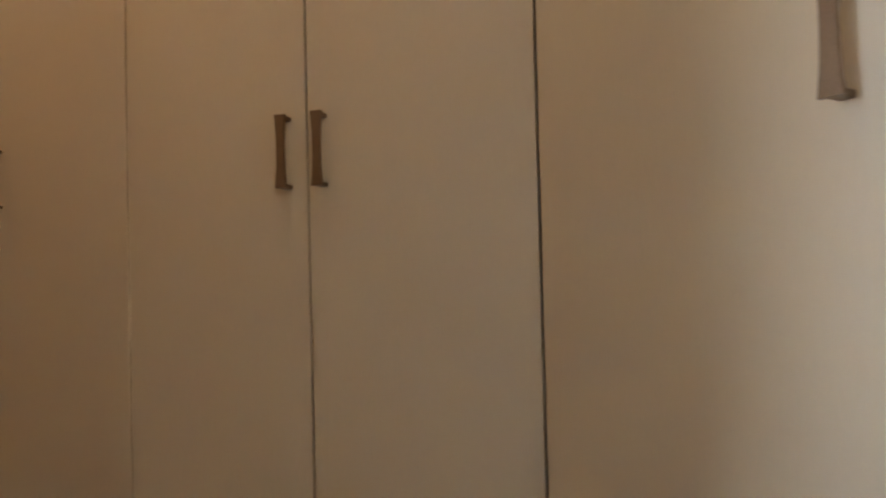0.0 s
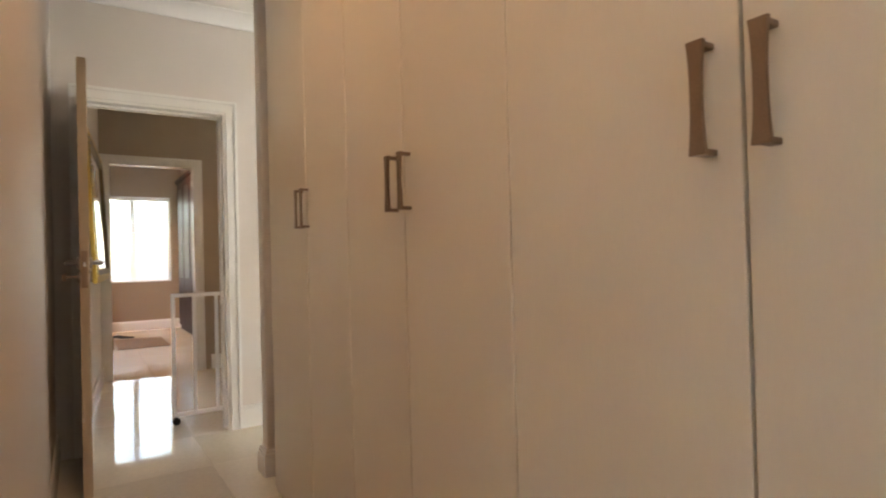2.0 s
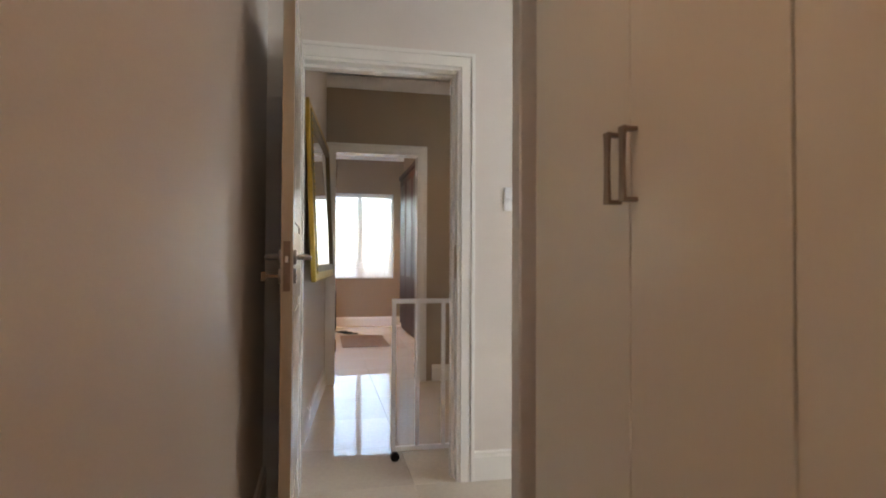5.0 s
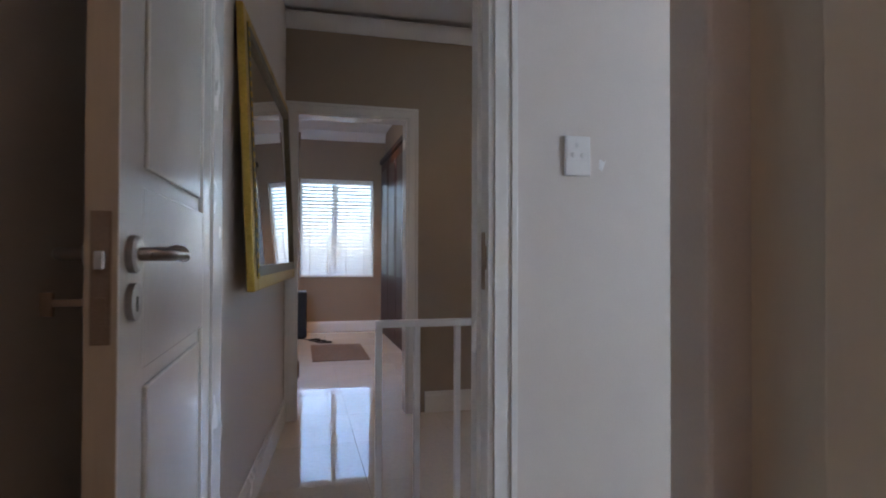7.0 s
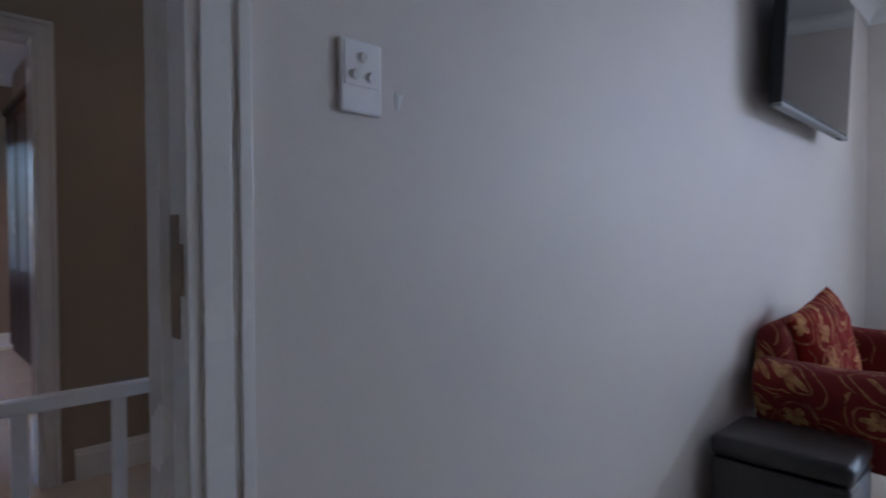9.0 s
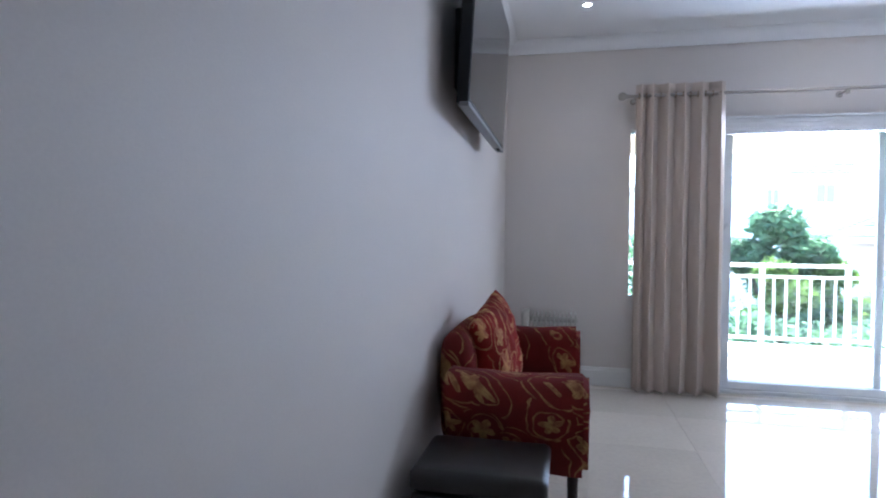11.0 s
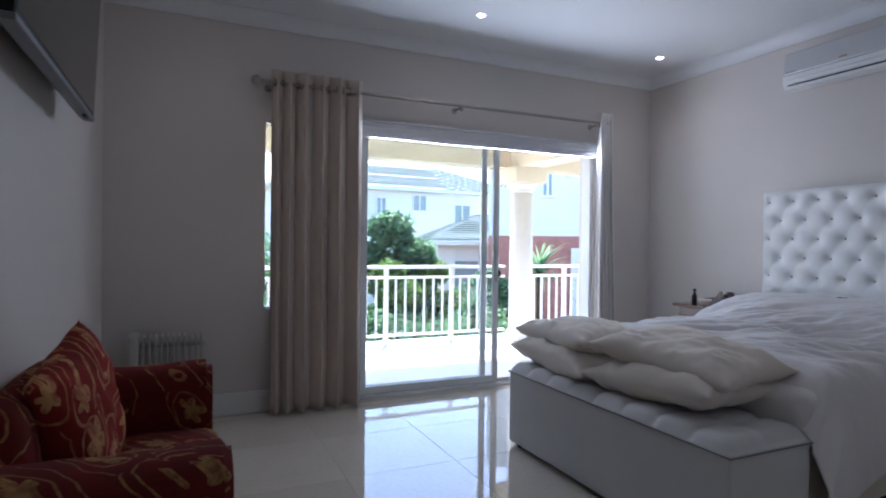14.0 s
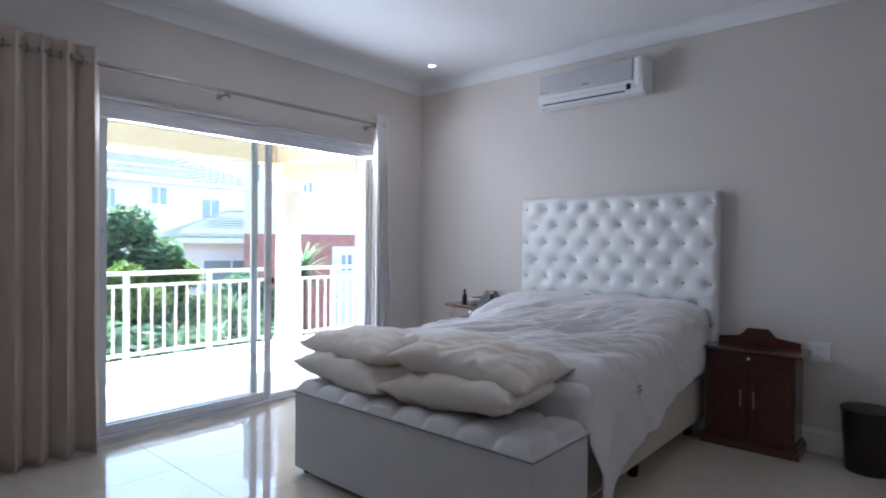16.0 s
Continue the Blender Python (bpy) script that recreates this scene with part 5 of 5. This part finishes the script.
bedside(2.90, 3.165, 4.13, 4.65, 0.60)
bedside(2.83, 3.15, 6.2, 6.67, 0.71)
for nm, lab, cat, x, y, prof_, mt in (
        ("bottle", "small dark bottle on the bedside cabinet", "bottle", 2.92, 6.56, [(0.02, 0), (0.021, 0.05), (0.017, 0.07), (0.009, 0.08), (0.009, 0.10)], "black"),
        ("bowl", "small cream bowl on the bedside cabinet", "bowl", 2.92, 6.46, [(0.03, 0), (0.05, 0.03), (0.055, 0.045), (0.05, 0.045)], "pillow"),
        ("bottle", "small dark bottle with a pale cap", "bottle", 2.95, 6.30, [(0.018, 0), (0.018, 0.07), (0.012, 0.08), (0.012, 0.095)], "black")):
    b = thing(nm, lab, cat, (x, y, 0.71))
    part("body", lathe(prof_, 18, (x, y, 0.711)), M[mt], b, smooth=True)
    if nm == "bottle":
        part("cap", lathe([(0.011, 0), (0.011, 0.016), (0.008, 0.018)], 14, (x, y, 0.711 + prof_[-1][1])), M["plastic" if x > 2.93 else "black"], b)

sock = thing("wall_socket", "white double wall socket beside the bedside cabinet", "wall socket", (EX, 4.07, 0.58))
part("plate", boxes(((EX - 0.012, 4.015, 0.53), (EX, 4.125, 0.65)), bevel=0.004), M["plastic"], sock)
for y, z in ((4.07, 0.61), (4.07, 0.56)):
    part("pin_hole", boxes(((EX - 0.0128, y - 0.014, z - 0.003), (EX - 0.0118, y - 0.007, z + 0.003)), ((EX - 0.0128, y + 0.007, z - 0.003), (EX - 0.0118, y + 0.014, z + 0.003)), ((EX - 0.0128, y - 0.003, z + 0.008), (EX - 0.0118, y + 0.003, z + 0.014))), M["button"], sock)
bin_ = thing("waste_bin", "dark patterned metal waste bin standing on the floor", "waste bin", (3.02, 3.82, 0))
part("wall", lathe([(0.105, 0.0), (0.108, 0.01), (0.128, 0.325), (0.132, 0.33), (0.132, 0.336), (0.126, 0.336), (0.103, 0.012)], 36, (3.02, 3.82, 0)), M["bin"], bin_, smooth=True)
part("rim", lathe([(0.130, 0.326), (0.1335, 0.33), (0.1335, 0.337), (0.129, 0.339)], 36, (3.02, 3.82, 0)), M["bin"], bin_, smooth=True)


# ---- downlights ----
def downlight(x, y, z, watts, color, group):
    e = thing("downlight", "small round recessed ceiling downlight, lit", "downlight", (x, y, z), group)
    part("ring", lathe([(0.022, -0.003), (0.036, -0.005), (0.039, -0.001), (0.039, 0.0005), (0.022, 0.0005)], 28, (x, y, z)), M["plastic"], e, smooth=True)
    part("lens", lathe([(0.021, -0.0060), (0.0212, 0.0)], 24, (x, y, z)), M["lamp"], e, "glowing lens")
    lamp = new("downlight_lamp", bpy.data.lights.new("downlight_lamp", "SPOT"))
    lamp.data.energy, lamp.data.color = watts, color
    lamp.data.spot_size, lamp.data.spot_blend, lamp.data.shadow_soft_size = radians(125), 0.8, 0.018
    lamp.matrix_world = look((x, y, z - 0.02), (x, y + 0.0001, z - 1))
    return e


# the last one, at (1.3, 4.2), is unseen and added as fill
for x, y in ((-0.66, 6.62), (1.015, 6.665), (2.735, 6.785), (1.3, 4.2)):
    downlight(x, y, CZ, WATTS_ROOM * (0.7 if x < 0 else 1.0), (1.0, 0.94, 0.86), "downlights in the bedroom ceiling")
for x, y, share in ((0.85, 2.08, 0.85), (2.25, 2.12, 0.75)):
    downlight(x, y, CZ, WATTS_PASSAGE * share, WARM, "downlights in the passage ceiling")
downlight(-6.5, 2.58, 2.89, 4.4, (1.0, 0.56, 0.22), "downlights in the far room")
downlight(-2.6, 3.4, CZ + 0.03, 0.4, (1.0, 0.55, 0.25), "downlights in the hall")

# ---- balcony ----
balcony_floor = structure("balcony_floor", boxes(((-2.5, 7.52, -0.25), (6.0, 9.95, -0.04))), M["bal_tile"], "pale balcony floor", "balcony")
sill = structure("door_sill", boxes(((OPEN_L, 7.32, -0.06), (OPEN_R, 7.54, -0.004)), bevel=0.004), M["bal_tile"], "pale stone door sill", "sill")
balcony_ceiling = structure("balcony_ceiling", boxes(((-2.5, 7.6, 2.40), (6.0, 10.0, 2.52))), M["bal_cream"], "cream balcony ceiling", "ceiling")
balcony_beam = structure("balcony_beam", boxes(((-2.5, 9.45, 2.14), (6.0, 9.75, 2.40)), ((2.95, 7.6, 2.14), (3.30, 9.45, 2.40)), bevel=0.005), M["bal_cream"], "cream plastered balcony beam", "beam")
col = thing("balcony_column", "round white plastered balcony column with moulded capital", "column", (3.12, 9.46, -0.04))
part("shaft", lathe([(0.150, 0.14), (0.150, 0.5), (0.135, 1.87)], 32, (3.12, 9.46, -0.04)), M["bal_paint"], col, smooth=True)
part("base", lathe([(0.19, 0), (0.19, 0.07), (0.175, 0.09), (0.165, 0.12), (0.152, 0.14)], 32, (3.12, 9.46, -0.04)), M["bal_paint"], col)
part("capital", lathe([(0.136, 1.87), (0.15, 1.885), (0.15, 1.91), (0.18, 1.945), (0.20, 1.965), (0.20, 1.985)], 32, (3.12, 9.46, -0.04)), M["bal_paint"], col)
part("abacus", boxes(((2.89, 9.23, 1.945), (3.35, 9.69, 2.14)), bevel=0.006), M["bal_cream"], col)

rail = thing("balustrade", "white painted metal balcony railing with upright bars", "railing", (2.0, 9.6, -0.04))
RLY = 9.62
for x0, x1 in ((-2.4, 2.97), (3.27, 5.9)):
    part("hand_rail", boxes(((x0, RLY - 0.025, 0.865), (x1, RLY + 0.025, 0.905)), bevel=0.006), M["rail"], rail)
    part("upper_rail", boxes(((x0, RLY - 0.016, 0.745), (x1, RLY + 0.016, 0.775)), bevel=0.004), M["rail"], rail)
    part("lower_rail", boxes(((x0, RLY - 0.016, 0.06), (x1, RLY + 0.016, 0.09)), bevel=0.004), M["rail"], rail)
post_me = bar_me = None
k = 0
for i in range(69):
    x = -2.4 + i * 0.1214
    if 2.94 < x < 3.30:
        continue
    post = i % 7 == 3
    if post:
        if post_me is None:
            o = part("post", boxes(((-0.024, RLY - 0.024, -0.04), (0.024, RLY + 0.024, 0.866)), bevel=0.004), M["rail"], rail)
            post_me = o.data
        else:
            o = new("post", post_me)
            o.parent, o.matrix_parent_inverse = rail, rail.matrix_basis.inverted()
    else:
        if bar_me is None:
            o = part("bar", boxes(((-0.011, RLY - 0.011, 0.09), (0.011, RLY + 0.011, 0.746)), bevel=0.003), M["rail"], rail)
            bar_me = o.data
        else:
            o = new("bar", bar_me)
            o.parent, o.matrix_parent_inverse = rail, rail.matrix_basis.inverted()
    o.matrix_basis = pose(x, 0, 0)

# ---- garden and neighbours ----
ground = structure("ground", grid(60, 60, lambda u, v: (-300 + 600 * u, -300 + 600 * v, -3.1)), M["ground"], "garden ground with grass and paving", "ground")


def house(name, label, corner, heading, w, d, h, roof_h, windows, brick_to=0.0, z0=-3.1, eave=0.5, pier=None):
    """A plastered house: walls, hipped tile roof, framed windows on its front. The front runs along +x of its own axes."""
    m = pose(corner[0], corner[1], z0, 0, 0, heading)
    e = thing(name, label, "house", (corner[0], corner[1], z0))

    def put_at(nm, at, bm, mt, parent, lab=""):
        bmesh.ops.transform(bm, matrix=at, verts=bm.verts)
        return part(nm, bm, mt, parent, lab)

    def put(nm, bm, mt, parent, lab=""):
        return put_at(nm, m, bm, mt, parent, lab)
    bm = boxes(((0, 0, brick_to), (w, d, h)))
    wall = put("wall", bm, M["house_white"], e)
    if brick_to:
        bm = bmesh.new()
        n = int(brick_to / 0.085)
        for r in range(n):
            bm_box(bm, (-0.02, -0.03, r * 0.085), (w + 0.02, d, r * 0.085 + 0.073))
        bm_box(bm, (0.01, -0.018, 0), (w - 0.01, d, brick_to))
        put("brick_base", bm, M["brick"], e, "red brick lower wall")
    if pier:
        put("pier", boxes(((pier[0], -0.12, 0), (pier[1], -0.031, pier[2])), bevel=0.01), M["house_white"], e, "white plastered pier")
    if roof_h:
        bm = bmesh.new()
        steps = 14
        for i in range(steps):
            t0, t1 = i / steps, (i + 1) / steps
            a0, a1 = t0 * d / 2, t1 * d / 2
            lo = [bm.verts.new(c) for c in ((-eave + a0, -eave + a0, h + roof_h * t0), (w + eave - a0, -eave + a0, h + roof_h * t0), (w + eave - a0, d + eave - a0, h + roof_h * t0), (-eave + a0, d + eave - a0, h + roof_h * t0))]
            hi = [bm.verts.new(c) for c in ((-eave + a1, -eave + a1, h + roof_h * t1 - 0.03), (w + eave - a1, -eave + a1, h + roof_h * t1 - 0.03), (w + eave - a1, d + eave - a1, h + roof_h * t1 - 0.03), (-eave + a1, d + eave - a1, h + roof_h * t1 - 0.03))]
            for k in range(4):
                bm.faces.new((lo[k], lo[(k + 1) % 4], hi[(k + 1) % 4], hi[k]))
        put("roof", bm, M["roof"], e, "green tiled hipped roof")
        put("fascia", boxes(((-eave, -eave, h - 0.16), (w + eave, d + eave, h))), M["house_white"], e)
    for x, z, ww, hh in windows:
        if pier and pier[0] < x < pier[1] and z < pier[2]:
            wm = m @ Matrix.Translation((0, -0.12, 0))
        else:
            wm = m
        wd = put_at("window", wm, boxes(((x - 0.06, -0.06, z - 0.06), (x, 0.03, z + hh + 0.06)), ((x + ww, -0.06, z - 0.06), (x + ww + 0.06, 0.03, z + hh + 0.06)), ((x, -0.06, z - 0.06), (x + ww, 0.03, z)), ((x, -0.06, z + hh), (x + ww, 0.03, z + hh + 0.06)), ((x + ww / 2 - 0.03, -0.05, z), (x + ww / 2 + 0.03, 0.03, z + hh))), M["alu"], e)
        put_at("pane", wm, boxes(((x, -0.012, z), (x + ww, 0.0, z + hh))), M["window_sky"], wd)
    return e


house("neighbour_house", "white plastered neighbour house with a red brick lower wall", (7.5, 18.2), -34, 11.0, 8.0, 8.6, 0,
      ((0.35, 6.0, 0.16, 0.62), (1.6, 5.75, 0.24, 0.66), (2.28, 6.32, 0.80, 0.28), (2.68, 3.5, 0.30, 0.46)), brick_to=4.55, pier=(2.42, 3.2, 4.2))
house("villa", "white two-storey villa with a green tiled hipped roof", (3.5, 33.0), 3, 15.0, 9.0, 7.4, 1.9,
      ((5.3, 5.9, 0.5, 0.9), (7.5, 6.2, 0.8, 0.85), (10.2, 5.6, 1.0, 1.0)))
house("garage", "low garage with a green tiled hipped roof", (8.4, 24.0), -12, 7.0, 6.0, 4.4, 1.3, ((0.7, 2.2, 2.0, 1.4),), eave=0.5)


def foliage(bm, centre, radius, count, size, seed, squash=0.8):
    rnd = random.Random(seed)
    for _ in range(count):
        d = Vector((rnd.gauss(0, 1), rnd.gauss(0, 1), rnd.gauss(0, 1))).normalized()
        lump = 1 + 0.35 * noise.noise(d * 2.3 + Vector((seed, 0, 0)))
        p = Vector(centre) + Vector((d.x * radius, d.y * radius, d.z * radius * squash)) * lump * rnd.uniform(0.55, 1.02)
        a = Vector((rnd.gauss(0, 1), rnd.gauss(0, 1), rnd.gauss(0, 0.6))).normalized() * size * rnd.uniform(0.6, 1.4)
        b = a.cross(Vector((rnd.gauss(0, 1), rnd.gauss(0, 1), rnd.gauss(0, 1)))).normalized() * size * 0.45
        vs = [bm.verts.new(p - a * 0.5), bm.verts.new(p + b * 0.6), bm.verts.new(p + a * 0.7), bm.verts.new(p - b * 0.6)]
        bm.faces.new(vs)


def tree(x, y, z_top, spread, seed, light=False, count=7000, lab="bushy green garden tree"):
    e = thing("tree", lab, "tree", (x, y, -3.1), "garden trees")
    rnd = random.Random(seed)
    h = z_top + 3.1
    bm = bmesh.new()
    bm_cyl(bm, (x, y, -3.1), (x + 0.1, y, -3.1 + h * 0.55), 0.13, 0.07, seg=10)
    tips = []
    for k in range(7):
        a = k * 0.9 + rnd.random()
        tip = Vector((x + spread * 0.6 * math.cos(a), y + spread * 0.6 * math.sin(a), -3.1 + h * rnd.uniform(0.5, 0.85)))
        bm_cyl(bm, (x + 0.05, y, -3.1 + h * rnd.uniform(0.3, 0.52)), tip, 0.05, 0.015, seg=7)
        tips.append(tip)
    part("trunk", bm, M["bark"], e, "brown trunk and limbs")
    bm = bmesh.new()
    for k, tip in enumerate(tips + [Vector((x, y, z_top - spread * 0.45))]):
        foliage(bm, tip, spread * rnd.uniform(0.45, 0.65), count // 8, 0.15, seed * 10 + k)
    part("crown", bm, M["leaf_light" if light else "leaf"], e)
    return e


tree(3.35, 15.2, 1.9, 0.95, 1, count=12000)
tree(2.9, 14.0, 0.85, 0.6, 2, light=True, lab="lime green garden shrub tree")
tree(4.3, 15.0, 0.8, 0.6, 3, light=True, lab="lime green garden shrub tree")
tree(6.3, 16.0, 0.6, 1.0, 6)
tree(1.0, 13.6, 0.2, 1.6, 4)
tree(3.4, 13.0, -0.2, 1.6, 5)
tree(5.0, 13.2, -0.3, 1.5, 7)
tree(0.2, 17.5, 1.4, 1.8, 9)


def spiky(x, y, z, n, size, seed, lab):
    e = thing("dracaena", lab, "plant", (x, y, -3.1))
    rnd = random.Random(seed)
    part("stem", cyl((x, y, -3.1), (x, y, z), 0.07, 0.05, seg=8), M["bark"], e)
    bm = bmesh.new()
    for _ in range(n):
        a, t = rnd.uniform(0, 2 * math.pi), rnd.uniform(-0.2, 1.3)
        prev = None
        for k in range(5):
            s = k / 4
            r = size * s
            p = Vector((x + math.cos(a) * r * math.cos(t * (1 - 0.3 * s)), y + math.sin(a) * r * math.cos(t * (1 - 0.3 * s)), z + r * math.sin(t) - 0.35 * size * s * s))
            side = Vector((-math.sin(a), math.cos(a), 0)) * 0.03 * (1 - s) + Vector((0.001, 0, 0))
            pair = (bm.verts.new(p - side), bm.verts.new(p + side))
            if prev:
                bm.faces.new((prev[0], prev[1], pair[1], pair[0]))
            prev = pair
    part("leaves", bm, M["leaf"], e)


spiky(5.4, 12.4, 0.65, 80, 1.0, 3, "spiky green dracaena beyond the railing")
spiky(3.9, 12.2, 0.0, 50, 0.7, 5, "spiky green dracaena beyond the railing")

# ---- floor tiles ----
TS, JOINT = 0.60, 0.0014
tile_me = None
rooms = ((-1.26, 1.69, 3.17, 7.32), (0.6, -0.95, 3.7, 1.69), (-3.73, 1.6, -1.26, 4.5), (-8.04, 0.9, -3.73, 3.28))
i0, i1, j0, j1 = -14, 7, -6, 9
for i in range(i0, i1):
    for j in range(j0, j1):
        x, y = -1.26 + i * TS, 2.40 + j * TS
        if not any(x + TS > a and x < c and y + TS > b and y < d for a, b, c, d in rooms):
            continue
        if y + TS > 7.5 or x < -8.4 or x + TS > 3.8 or y < -1.3:
            continue
        if tile_me is None:
            bm = bmesh.new()
            bm_box(bm, (JOINT / 2, JOINT / 2, -0.008), (TS - JOINT / 2, TS - JOINT / 2, 0.0), 0.0005, 1)
            o = part("tile", bm, M["tile"], floor)
            tile_me = o.data
        else:
            o = new("tile", tile_me)
            o.parent = floor
        o.matrix_basis = pose(x, y, 0)
